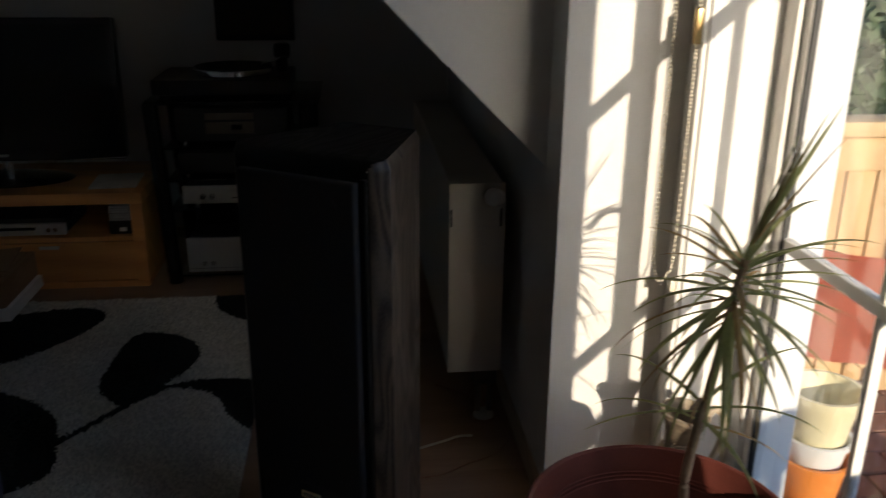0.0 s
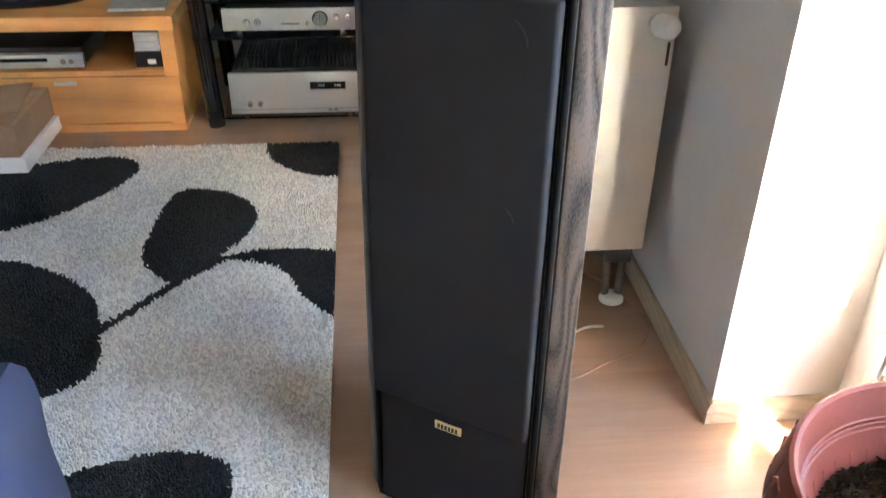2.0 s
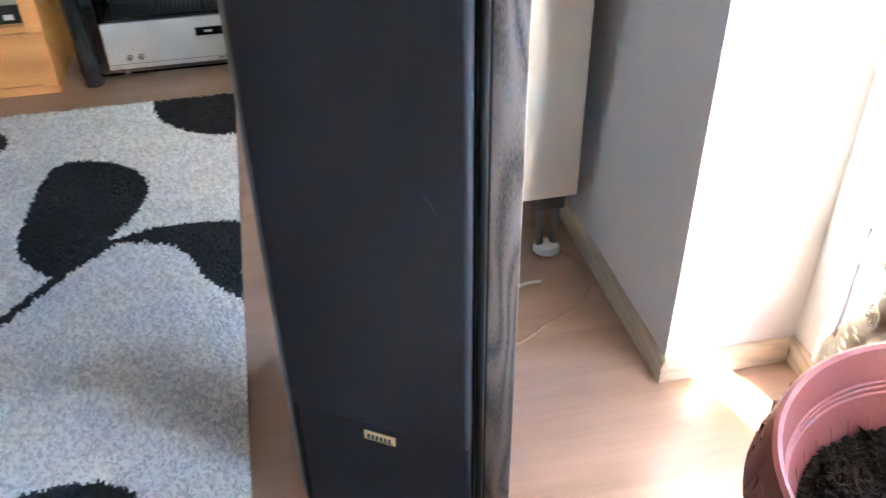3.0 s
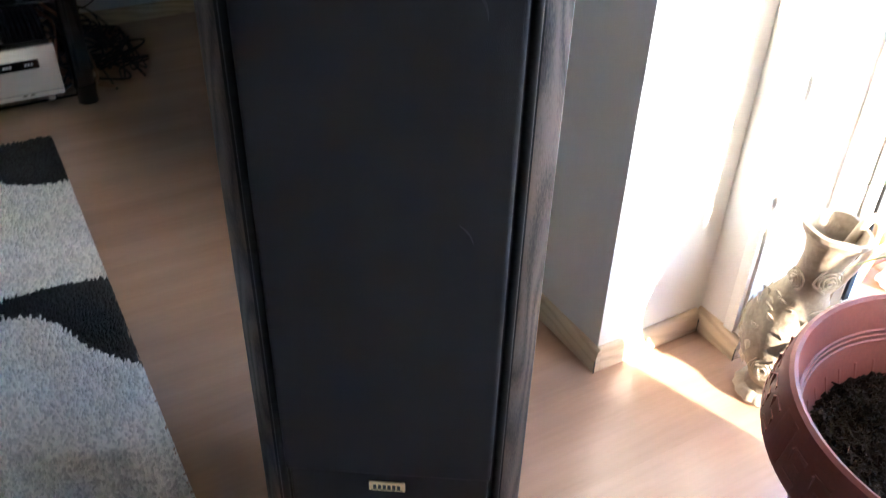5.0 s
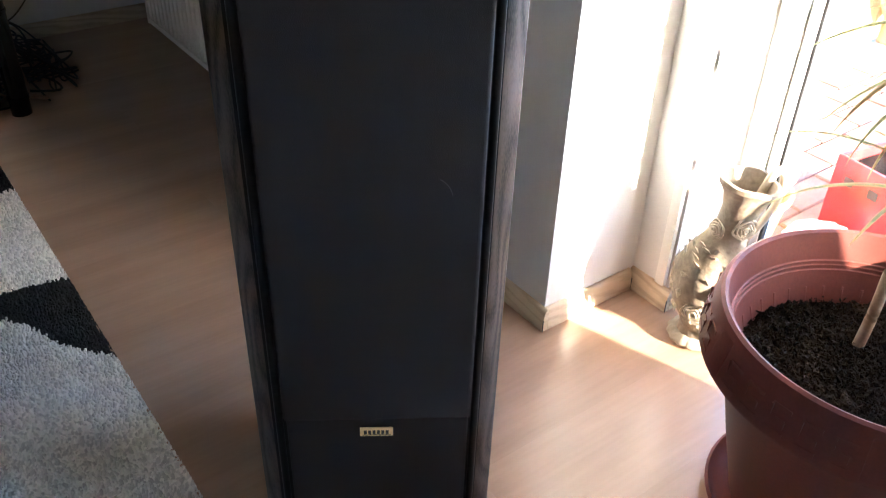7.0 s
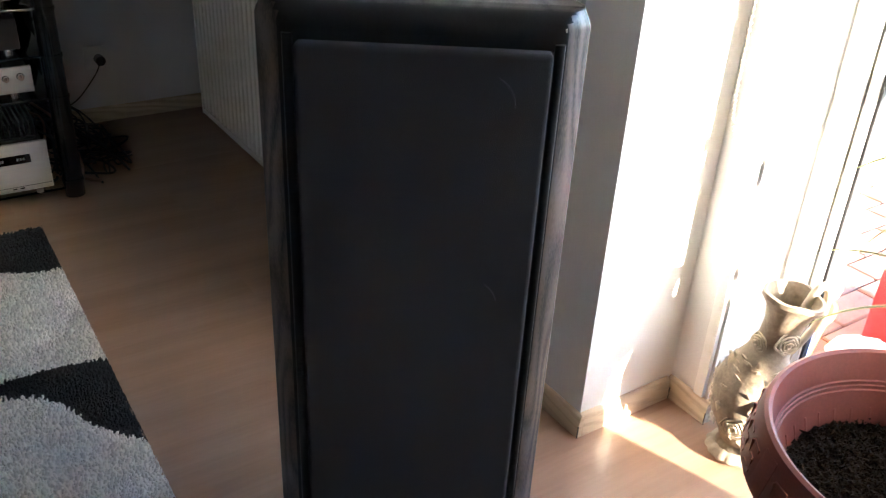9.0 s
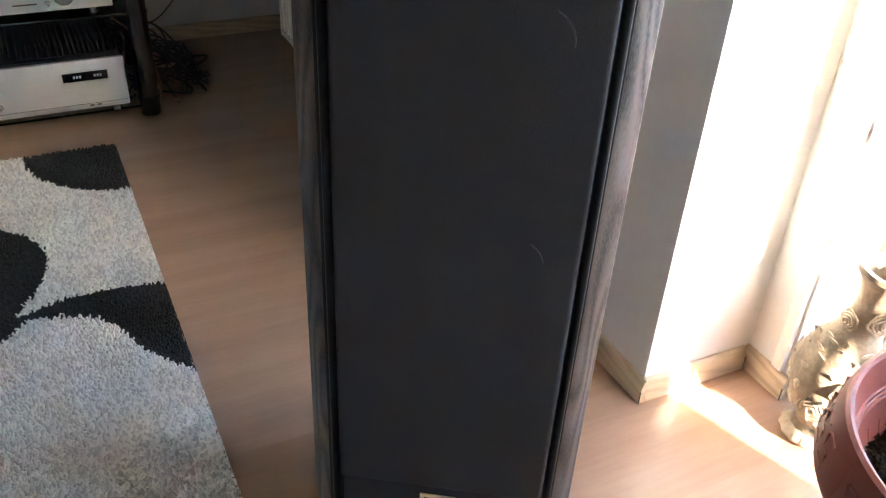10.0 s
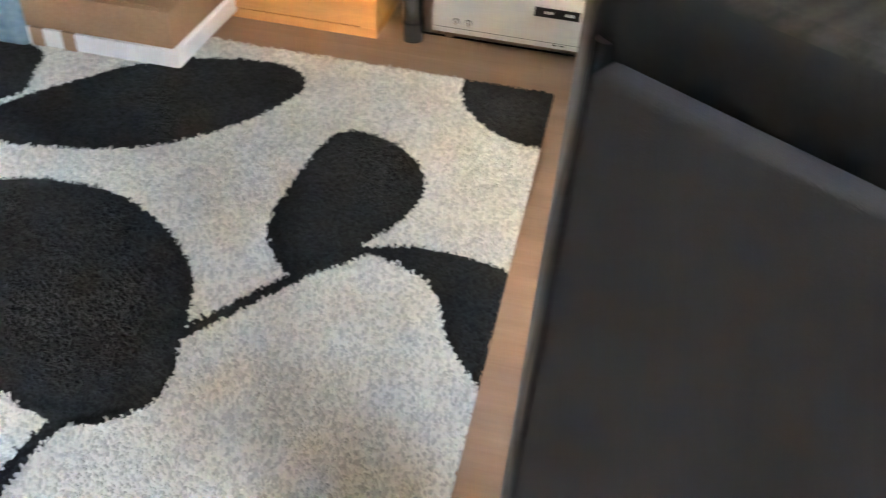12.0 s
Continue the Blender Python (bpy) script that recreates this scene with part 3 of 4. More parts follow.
part("cord", tube([(0.80, 2.34, 0.003), (0.91, 2.349, 0.003), (0.994, 2.395, 0.003), (1.076, 2.436, 0.003), (1.125, 2.51, 0.003), (1.118, 2.60, 0.003), (1.06, 2.74, 0.003), (0.95, 2.84, 0.003)], 0.0028), CABLE, lead, smooth=True)
lead2 = thing("speaker_cable", I4, "pale flat cable end lying on the floor", "cable")
part("cord", tube([(0.82, 2.46, 0.003), (0.94, 2.508, 0.004), (0.985, 2.525, 0.007), (1.025, 2.53, 0.004)], 0.0035), BEAD, lead2, smooth=True)

# ---- flower pot with dragon tree ----
PC = (1.208, 1.60)
pot = thing("flower_pot", pose(PC[0], PC[1], 0) @ Matrix.Diagonal((0.972, 0.972, 1, 1)), "large brick-red plastic flower pot with a relief rim", "flower pot")
prof = [(0.132, 0.028), (0.144, 0.034), (0.174, 0.15), (0.209, 0.30), (0.216, 0.318), (0.240, 0.322), (0.2520, 0.328), (0.2545, 0.336), (0.2395, 0.400), (0.2365, 0.408), (0.231, 0.411), (0.2255, 0.408), (0.222, 0.396), (0.2140, 0.364), (0.2115, 0.3625), (0.2115, 0.357), (0.2095, 0.3555), (0.2090, 0.350), (0.2065, 0.3485), (0.201, 0.330), (0.187, 0.29), (0.170, 0.22), (0.0, 0.215)]
part("body", lathe(prof, 72), TERRA, pot, smooth=True)
part("saucer", lathe([(0.0, 0.0), (0.160, 0.0), (0.172, 0.010), (0.184, 0.034), (0.179, 0.037), (0.168, 0.018), (0.158, 0.012), (0.0, 0.010)], 64), TERRA, pot, "red plastic saucer under the pot", smooth=True)
for k in range(40):
    a = 2 * math.pi * k / 40
    bm = box((0.1972, -0.0022, 0.296), (0.2015, 0.0022, 0.322), 0.0015, 2)
    for v in bm.verts:
        v.co.x -= (0.322 - v.co.z) * 0.33
    part("rib", bm, TERRA, pot, smooth=True, m=Matrix.Rotation(a, 4, "Z"))
for k in range(36):
    if k % 6 == 3:
        bm = box((0.232, -0.018, 0.338), (0.2402, 0.018, 0.398), 0.002, 2)
        for v in bm.verts:
            v.co.x += (0.398 - v.co.z) * 0.234
        part("rim_panel", bm, TERRA, pot, smooth=True, m=Matrix.Rotation(2 * math.pi * k / 36, 4, "Z"))
        continue
    a0 = 2 * math.pi * k / 36
    bm = bmesh.new()
    for da, za, w, h in ((0.0, 0.343, 0.20, 0.004), (0.0, 0.378, 0.20, 0.004), (-0.085, 0.3605, 0.02, 0.036), (0.02, 0.3605, 0.10, 0.004), (0.065, 0.352, 0.02, 0.018)):
        a = a0 + da * 0.6
        m = Matrix.Rotation(a, 4, "Z")
        v = len(bm.verts)
        box((0.2340 + 0.234 * (0.398 - za), -w * 0.069, za - h / 2 - 0.0015), (0.2403 + 0.234 * (0.398 - za), w * 0.069, za + h / 2 + 0.0015), bm=bm)
        bm.verts.ensure_lookup_table()
        bmesh.ops.transform(bm, matrix=m, verts=bm.verts[v:])
    part("meander", bm, TERRA, pot)
soil = bmesh.new()
R, nr = 0.185, 42
rng = random.Random(5)
grid = {}
for i in range(-nr, nr + 1):
    for j in range(-nr, nr + 1):
        x, y = i / nr * R, j / nr * R
        if x * x + y * y <= R * R * 1.02:
            z = 0.302 + 0.010 * noise.noise((x * 18, y * 18, 1)) + 0.007 * noise.noise((x * 70, y * 70, 2)) + 0.005 * noise.noise((x * 160, y * 160, 4))
            grid[i, j] = soil.verts.new((x, y, z))
for (i, j), v in grid.items():
    q = [grid.get(k) for k in ((i, j), (i + 1, j), (i + 1, j + 1), (i, j + 1))]
    if all(q):
        soil.faces.new(q)
bed = tagged(part("potting_soil", soil, SOIL, smooth=False, m=pose(PC[0], PC[1], 0)), "dark crumbly potting soil filling the pot", "soil", kind="stuff")
crumbs = bmesh.new()
for _ in range(3200):
    a, r = rng.random() * 6.283, R * math.sqrt(rng.random()) * 0.97
    s = rng.uniform(0.0010, 0.0030) * (1.8 if rng.random() < 0.06 else 1.0)
    m = Matrix.Translation((r * math.cos(a), r * math.sin(a), 0.302 + rng.uniform(0, 0.008))) @ Euler((rng.random() * 6, rng.random() * 6, rng.random() * 6)).to_matrix().to_4x4() @ Matrix.Diagonal((s * rng.uniform(0.6, 3.4), s, s * 0.6, 1))
    vs = [crumbs.verts.new(m @ Vector(p)) for p in ((1, 0, -0.7), (-0.5, 0.9, -0.7), (-0.5, -0.9, -0.7), (0, 0, 1))]
    for f in ((0, 1, 2), (0, 1, 3), (1, 2, 3), (2, 0, 3)):
        crumbs.faces.new([vs[k] for k in f])
part("crumbs", crumbs, SOIL, bed)

tree = thing("dragon_tree", pose(0, 0, 0), "dragon tree with narrow arching green and browning leaves", "plant")
trunk_path = [(1.262, 1.652, 0.28), (1.268, 1.650, 0.36), (1.262, 1.648, 0.45), (1.272, 1.648, 0.54), (1.288, 1.650, 0.63), (1.304, 1.652, 0.74), (1.322, 1.655, 0.85)]
part("trunk", tube(trunk_path, 0.0088, 12, 8, r2=0.0075), BARK, tree, smooth=True)


def blade(base, heading, rise, length, width, droop, rng):
    """One narrow leaf: a folded strip that starts upwards and bends down under its weight."""
    bm = bmesh.new()
    p, step = Vector(base), length / 14
    el = rise
    rows = []
    for k in range(15):
        t = k / 14
        d = Vector((math.cos(heading) * math.cos(el), math.sin(heading) * math.cos(el), math.sin(el)))
        side = Vector((-math.sin(heading), math.cos(heading), 0))
        up = side.cross(d)
        w = width * (0.55 + 0.45 * min(1, t * 6)) * (1 - t ** 2.2) ** 0.8 + 0.0003
        rows.append([bm.verts.new(p + side * (-w)), bm.verts.new(p - up * w * 0.35), bm.verts.new(p + side * w)])
        p = p + d * step
        el -= droop / 14 * (0.4 + 1.2 * t)
        heading += rng.uniform(-0.02, 0.02)
    for a, b in zip(rows, rows[1:]):
        for j in range(2):
            bm.faces.new((a[j], a[j + 1], b[j + 1], b[j]))
    return bm


rng = random.Random(11)


def crown(at, axis, count, lmin, lmax, rises, droop, dry):
    for k in range(count):
        t = k / count
        heading = k * 2.39996 + rng.uniform(-0.2, 0.2)
        rise = rises[0] + (rises[1] - rises[0]) * t + rng.uniform(-0.15, 0.15)
        p = Vector(at) + Vector(axis) * (t - 0.5)
        part("leaf", blade(p, heading, rise, rng.uniform(lmin, lmax), rng.uniform(0.0038, 0.0074), droop * rng.uniform(0.7, 1.3), rng), LEAF_Y if rng.random() < dry else LEAF, tree, smooth=True)


crown((1.312, 1.653, 0.79), (0.02, 0.0, 0.12), 64, 0.12, 0.26, (-1.0, 0.75), 0.75, 0.25)
crown((1.280, 1.650, 0.585), (0.01, 0.0, 0.05), 9, 0.16, 0.26, (-0.1, 0.7), 0.9, 0.25)
for k in range(9):
    part("leaf", blade((1.326, 1.655, 0.87), -0.25 + rng.uniform(-0.5, 0.5), 1.12 + rng.uniform(-0.12, 0.25), rng.uniform(0.17, 0.26), 0.0062, 0.05, rng), LEAF if k % 3 else LEAF_Y, tree, smooth=True)

# ---- vase ----
VASE = ((0.0, 0.004), (0.036, 0.0), (0.042, 0.006), (0.041, 0.022), (0.033, 0.038), (0.040, 0.056), (0.060, 0.095), (0.072, 0.140), (0.070, 0.175), (0.056, 0.215), (0.040, 0.252), (0.032, 0.290), (0.035, 0.330), (0.042, 0.360), (0.050, 0.374), (0.054, 0.380), (0.053, 0.388), (0.047, 0.389), (0.041, 0.372), (0.032, 0.330), (0.027, 0.29), (0.0, 0.22))


def vase_bend(z):
    """The neck leans away to one side."""
    t = min(1, max(0, (z - 0.17) / 0.2))
    return Vector((0.10, -0.99, 0)) * 0.033 * t * t * (3 - 2 * t)


def vase_radius(z):
    return float(np.interp(z, [h for r, h in VASE[1:16]], [r for r, h in VASE[1:16]]))


vase = thing("ceramic_jug", pose(1.394, 2.006, 0), "beige stoneware jug vase with raised roses and leaves", "vase")
body = lathe(VASE, 56)
for v in body.verts:
    ang, z = math.atan2(v.co.y, v.co.x), v.co.z
    if z > 0.33:
        k = (z - 0.33) / 0.06
        v.co.z += k * (0.005 * math.cos(ang - 2.4) + 0.0015 * math.sin(5 * ang))
        v.co.x, v.co.y = v.co.x * (1 + 0.05 * k * math.sin(3 * ang)), v.co.y * (1 + 0.05 * k * math.sin(3 * ang))
    v.co += vase_bend(z)
part("body", body, CERAMIC, vase, smooth=True)
hd = Vector((0.93, -0.25, 0)).normalized()
part("handle", tube([hd * 0.030 + Vector((0, 0, 0.345)) + vase_bend(0.34), hd * 0.052 + Vector((0, 0, 0.395)) + vase_bend(0.4), hd * 0.074 + Vector((0, 0, 0.385)) + vase_bend(0.4), hd * 0.080 + Vector((0, 0, 0.33)) + vase_bend(0.33), hd * 0.070 + Vector((0, 0, 0.26)) + vase_bend(0.26), hd * 0.045 + Vector((0, 0, 0.215)) + vase_bend(0.21)], 0.0085, 10, r2=0.006), RELIEF, vase, smooth=True)


rng = random.Random(3)
for k, (a, z, s) in enumerate(((-2.0, 0.300, 0.022), (-2.75, 0.105, 0.024), (-1.5, 0.15, 0.022), (2.9, 0.285, 0.018), (-2.2, 0.16, 0.020))):
    r = vase_radius(z) + 0.001
    bm = bmesh.new()
    for q in range(4):
        ring = s * (1 - q * 0.24)
        pts = [(ring * math.cos(t * 0.7) * (1 + 0.12 * math.sin(t * 3 + q)), ring * math.sin(t * 0.7) * (1 + 0.12 * math.sin(t * 3 + q)), 0.0025 * q) for t in range(10)]
        tube(pts, 0.0022, 6, 3, bm)
    m = Matrix.Translation(vase_bend(z)) @ Matrix.Rotation(a, 4, "Z") @ Matrix.Translation((r + 0.001, 0, z)) @ Matrix.Rotation(radians(90), 4, "Y")
    part("rose", bm, RELIEF, vase, smooth=True, m=m)
for k in range(84):
    z = rng.uniform(0.06, 0.25)
    a, r = rng.uniform(0, 6.283), 0
    r = vase_radius(z)
    bm = bmesh.new()
    s = rng.uniform(0.011, 0.017)
    tip = [bm.verts.new(p) for p in ((-s, 0, -0.0014), (0, -s * 0.55, 0.0009), (s, 0, -0.0014), (0, s * 0.55, 0.0009), (0, 0, 0.0026), (0, 0, -0.006))]
    for i, j in ((0, 1), (1, 2), (2, 3), (3, 0)):
        bm.faces.new((tip[i], tip[j], tip[4]))
        bm.faces.new((tip[i], tip[j], tip[5]))
    slope = (vase_radius(z + 0.01) - vase_radius(z - 0.01)) / 0.02
    m = Matrix.Translation(vase_bend(z)) @ Matrix.Rotation(a, 4, "Z") @ Matrix.Translation((r, 0, z)) @ Matrix.Rotation(radians(90) - math.atan(slope), 4, "Y") @ Matrix.Rotation(rng.uniform(0, 6), 4, "Z")
    part("relief_leaf", bm, RELIEF, vase, m=m)
part("foot_ring", lathe([(0.038, 0.0), (0.051, 0.004), (0.056, 0.012), (0.050, 0.021), (0.038, 0.026)], 48, wave=0.035, count=14), RELIEF, vase, smooth=True)

# ---- television bench, television ----
bench = thing("tv_bench", I4, "orange-brown alder television bench with drawers and open niches", "tv bench")
bx0, bx1, by0, by1 = -1.75, -0.120, 3.77, 4.29
part("top_board", box((bx0, by0 - 0.006, 0.350), (bx1 + 0.004, by1, 0.396), 0.003), BENCH, bench, smooth=True)
part("side_panel", box((bx1 - 0.047, by0, 0.028), (bx1, by1, 0.350), 0.002), BENCH, bench, smooth=True)
part("side_panel", box((bx0, by0, 0.028), (bx0 + 0.047, by1, 0.350), 0.002), BENCH, bench, smooth=True)
part("divider", box((-0.852, by0 + 0.004, 0.215), (-0.806, by1, 0.350), 0.002), BENCH, bench, smooth=True)
part("shelf", box((bx0 + 0.047, by0 + 0.002, 0.198), (bx1 - 0.047, by1, 0.216), 0.002), BENCH, bench, smooth=True)
part("back_panel", box((bx0 + 0.047, by1 - 0.012, 0.04), (bx1 - 0.047, by1, 0.350)), BENCH, bench)
part("kick_board", box((bx0, by0 + 0.002, 0.0), (bx1, by1, 0.028), 0.002), BENCH, bench, smooth=True)
for xa, xb in ((-1.70, -0.850), (-0.846, bx1 - 0.001)):
    d = part("drawer", box((xa, by0 - 0.004, 0.033), (xb, by0 + 0.016, 0.195), 0.003), BENCH, bench, smooth=True)
    xm = xa + (xb - xa) * 0.44
    part("handle", box((xm, by0 - 0.007, 0.170), (xm + 0.075, by0 - 0.003, 0.184), 0.003), SILVER, d, "flush metal grip")

tv = thing("television", pose(-0.69, 4.0, 0.396), "large flat black television on an oval glossy foot", "television")
part("casing", box((-0.478, 0.0, 0.084), (0.478, 0.055, 0.640), 0.010, 3), HIFI, tv, smooth=True)
part("bezel", box((-0.480, -0.010, 0.080), (0.480, 0.006, 0.644), 0.006, 3), TUBE, tv, smooth=True)
part("screen", box((-0.452, -0.0125, 0.128), (0.452, -0.0095, 0.618)), SCREEN, tv)
part("trim", tube([(-0.478, -0.012, 0.082), (-0.2, -0.014, 0.080), (0.15, -0.014, 0.079), (0.28, -0.013, 0.083), (0.478, -0.012, 0.090)], 0.0022, 6), CHROME, tv, "thin bright strip under the screen", smooth=True)
part("emblem", box((-0.022, -0.0118, 0.098), (0.018, -0.0098, 0.108), 0.001), SILVER, tv)
part("neck", rod((0, 0.02, 0.015), (0, 0.02, 0.10), 0.022, 20), CHROME, tv, smooth=True)
foot_bm = lathe([(0.0, 0.0), (0.255, 0.0), (0.262, 0.006), (0.24, 0.015), (0.10, 0.022), (0.0, 0.023)], 56)
for v in foot_bm.verts:
    v.co.y *= 0.52
part("foot", foot_bm, TUBE, tv, smooth=True)

player = thing("dvd_player", pose(-0.615, 3.79, 0.216), "flat silver disc player in the bench niche", "disc player")
part("case", box((-0.185, 0.02, 0.008), (0.185, 0.30, 0.070), 0.003), HIFI, player, smooth=True)
part("front", box((-0.190, 0.0, 0.006), (0.190, 0.022, 0.052), 0.003), SILVER, player, smooth=True)
part("tray_slot", box((-0.155, -0.0015, 0.028), (0.075, 0.001, 0.040)), DISPLAY, player)
for xx in (0.125, 0.15):
    part("button", rod((xx, 0.002, 0.028), (xx, -0.004, 0.028), 0.009, 16), CHROME, player)
for xx in (-0.15, 0.15):
    part("foot", rod((xx, 0.05, 0.0), (xx, 0.05, 0.009), 0.012, 14), HIFI, player)
dbox = thing("black_device", pose(-0.217, 3.80, 0.216), "small black box with a white sticker in the niche", "device")
part("case", box((-0.045, 0.0, 0.0), (0.045, 0.20, 0.055), 0.003), HIFI, dbox, smooth=True)
part("sticker", box((-0.005, -0.0012, 0.012), (0.022, 0.0, 0.028)), WHITE, dbox)
letters = thing("paper_stack", pose(-0.217, 3.80, 0.271), "stack of grey letters lying on the black box", "papers")
for k in range(6):
    part("sheet", box((-0.042 + 0.001 * (k % 3), 0.002 + 0.002 * (k % 2), 0.0105 * k), (0.040 + 0.0015 * (k % 2), 0.20, 0.0105 * k + 0.0092), 0.001), PAPER, letters)
mag = thing("magazine", pose(-0.245, 3.93, 0.396, 0, 0, 4), "thin grey magazine lying on the bench", "magazine")
part("cover", box((-0.09, -0.10, 0.0), (0.09, 0.11, 0.009), 0.002), PAPER, mag, smooth=True)
albums = thing("record_sleeves", pose(-1.02, 3.80, 0.216), "row of pale record sleeves in the niche", "records")
for k in range(7):
    part("sleeve", box((0.012 * k + 0.06, 0.0, 0.0), (0.012 * k + 0.0695, 0.30, 0.10 + 0.004 * (k % 3)), 0.001), PAPER if k % 2 else WHITE, albums)

# ---- hi-fi rack ----
rack = thing("hifi_rack", I4, "black hi-fi rack with glossy round posts and dark glass shelves", "rack")
for x, y in ((-0.021, 3.80), (0.535, 3.80), (-0.021, 4.22), (0.535, 4.22)):
    lean = -0.035 if x < 0 else 0.0
    p = part("post", rod((x, y, 0.004), (x + lean, y, 0.735), 0.0285, 24), TUBE, rack, smooth=True)
    for z in (0.055, 0.312, 0.432, 0.562):
        xr = x + lean * z / 0.735
        part("ring", rod((xr, y, z - 0.004), (xr, y, z + 0.004), 0.0310, 24), TUBE, p, smooth=True)
    part("foot", lathe([(0.020, 0.0), (0.024, 0.004), (0.024, 0.010), (0.0, 0.012)], 20), HIFI, p, m=Matrix.Translation((x, y, 0)))
part("base_shelf", box((-0.010, 3.80, 0.025), (0.525, 4.21, 0.0315), 0.001), GLASS, rack, "clear glass base shelf")
for z in (0.312, 0.432, 0.562):
    part("shelf", box((-0.015, 3.785, z - 0.004), (0.530, 4.23, z + 0.004), 0.002), SMOKED, rack, smooth=True)
part("top_shelf", box((-0.070, 3.76, 0.735), (0.590, 4.26, 0.748), 0.004), SMOKED, rack, smooth=True)


def feet(ob, xs, ys, h, r=0.014, low=0.0):
    for x in xs:
        for y in ys:
            part("foot", rod((x, y, low), (x, y, h), r, 16), CHROME, ob, smooth=True)


def knob(ob, x, z, r, d=0.014):
    k = part("knob", rod((x, 0.0, z), (x, -d, z), r, 24, r2=r * 0.9), CHROME, ob, smooth=True)
    part("ring", rod((x, 0.0004, z), (x, -0.0015, z), r * 1.13, 24), INK, k)
    part("pointer", box((x - 0.0008, -d - 0.0008, z), (x + 0.0008, -d + 0.0002, z + r * 0.85)), INK, k)


amp = thing("power_amplifier", pose(0.037, 3.772, 0.032), "silver stereo power amplifier with a dark display window", "amplifier")
part("front", box((0.0, 0.0, 0.022), (0.440, 0.014, 0.166), 0.002), SILVER, amp, smooth=True)
part("case", box((0.006, 0.014, 0.024), (0.434, 0.40, 0.160), 0.002), HIFI, amp, smooth=True)
dis = part("display", box((0.272, -0.0015, 0.107), (0.392, 0.001, 0.133), 0.001), DISPLAY, amp)
for x in (0.300, 0.308, 0.316, 0.355, 0.363, 0.371):
    part("digit", box((x, -0.0024, 0.117), (x + 0.005, -0.0012, 0.124)), SEGMENT, dis)
for x in (0.066, 0.100):
    knob(amp, x, 0.058, 0.008, 0.010)
part("imprint", box((0.020, -0.0006, 0.056), (0.040, 0.0006, 0.066)), PAPER, amp)
for x in (0.330, 0.350):
    part("imprint", box((x, -0.0006, 0.030), (x + 0.012, 0.0006, 0.034)), INK, amp)
part("groove", box((0.004, -0.0005, 0.037), (0.436, 0.0006, 0.0382)), INK, amp)
feet(amp, (0.045, 0.405), (0.03, 0.36), 0.024, 0.014)
fins = part("heat_sink", box((0.02, 0.05, 0.160), (0.42, 0.38, 0.166)), HIFI, amp)
for k in range(30):
    x = 0.03 + k * 0.0132 + (0.006 if k > 9 else 0) + (0.006 if k > 19 else 0)
    part("fin", box((x, 0.06, 0.166), (x + 0.004, 0.37, 0.205)), HIFI, fins)
amp2 = thing("stereo_amplifier", pose(0.037, 3.795, 0.316), "flat silver integrated amplifier with knobs", "amplifier")
part("front", box((0.0, 0.0, 0.020), (0.440, 0.012, 0.093), 0.002), SILVER, amp2, smooth=True)
part("case", box((0.006, 0.012, 0.022), (0.434, 0.36, 0.090), 0.002), HIFI, amp2, smooth=True)
knob(amp2, 0.318, 0.058, 0.023, 0.018)
knob(amp2, 0.372, 0.064, 0.008)
knob(amp2, 0.410, 0.066, 0.009)
knob(amp2, 0.276, 0.042, 0.006)
knob(amp2, 0.078, 0.048, 0.010)
knob(amp2, 0.113, 0.048, 0.010)
part("button_row", box((0.155, -0.002, 0.060), (0.255, 0.001, 0.074), 0.001), PAPER, amp2)
for k in range(5):
    part("button", box((0.158 + k * 0.0195, -0.004, 0.062), (0.174 + k * 0.0195, -0.001, 0.072), 0.001), SILVER, amp2)
part("imprint", box((0.190, -0.0006, 0.040), (0.250, 0.0006, 0.044)), INK, amp2)
part("imprint", box((0.022, -0.0006, 0.052), (0.048, 0.0006, 0.070)), PAPER, amp2)
feet(amp2, (0.05, 0.39), (0.03, 0.32), 0.022)
tuner = thing("black_component", pose(0.032, 3.80, 0.436), "low black hi-fi component on chrome feet", "hi-fi unit", "components in the rack")
part("case", box((0.0, 0.0, 0.020), (0.430, 0.34, 0.104), 0.003), HIFI, tuner, smooth=True)
feet(tuner, (0.03, 0.40), (0.03, 0.30), 0.022, 0.012)
cdp = thing("black_component", pose(0.032, 3.80, 0.566), "black hi-fi player with a silver plate and red display", "hi-fi unit", "components in the rack")
part("case", box((0.0, 0.0, 0.020), (0.430, 0.34, 0.150), 0.003), HIFI, cdp, smooth=True)
part("front_plate", box((0.115, -0.003, 0.050), (0.300, 0.001, 0.095), 0.001), BRONZE, cdp, "brushed bronze-silver plate", smooth=True)
part("window", box((0.215, -0.0042, 0.066), (0.255, -0.0028, 0.084)), DISPLAY, cdp)
part("front_plate", box((0.115, -0.003, 0.105), (0.300, 0.001, 0.130), 0.001), BRONZE, cdp, smooth=True)
feet(cdp, (0.03, 0.40), (0.03, 0.30), 0.022, 0.012)
deck = thing("turntable", pose(0.08, 3.80, 0.748), "dark record player with a bright metal platter rim", "turntable")
part("plinth", box((-0.12, -0.02, 0.02), (0.40, 0.36, 0.078), 0.006), HIFI, deck, smooth=True)
part("platter", lathe([(0.0, 0.0), (0.150, 0.0), (0.155, 0.004), (0.155, 0.022), (0.150, 0.026), (0.0, 0.026)], 56), CHROME, deck, smooth=True, m=pose(0.17, 0.16, 0.080))
part("record", lathe([(0.0, 0.0), (0.151, 0.0), (0.151, 0.003), (0.0, 0.004)], 56), HIFI, deck, smooth=True, m=pose(0.17, 0.16, 0.106))
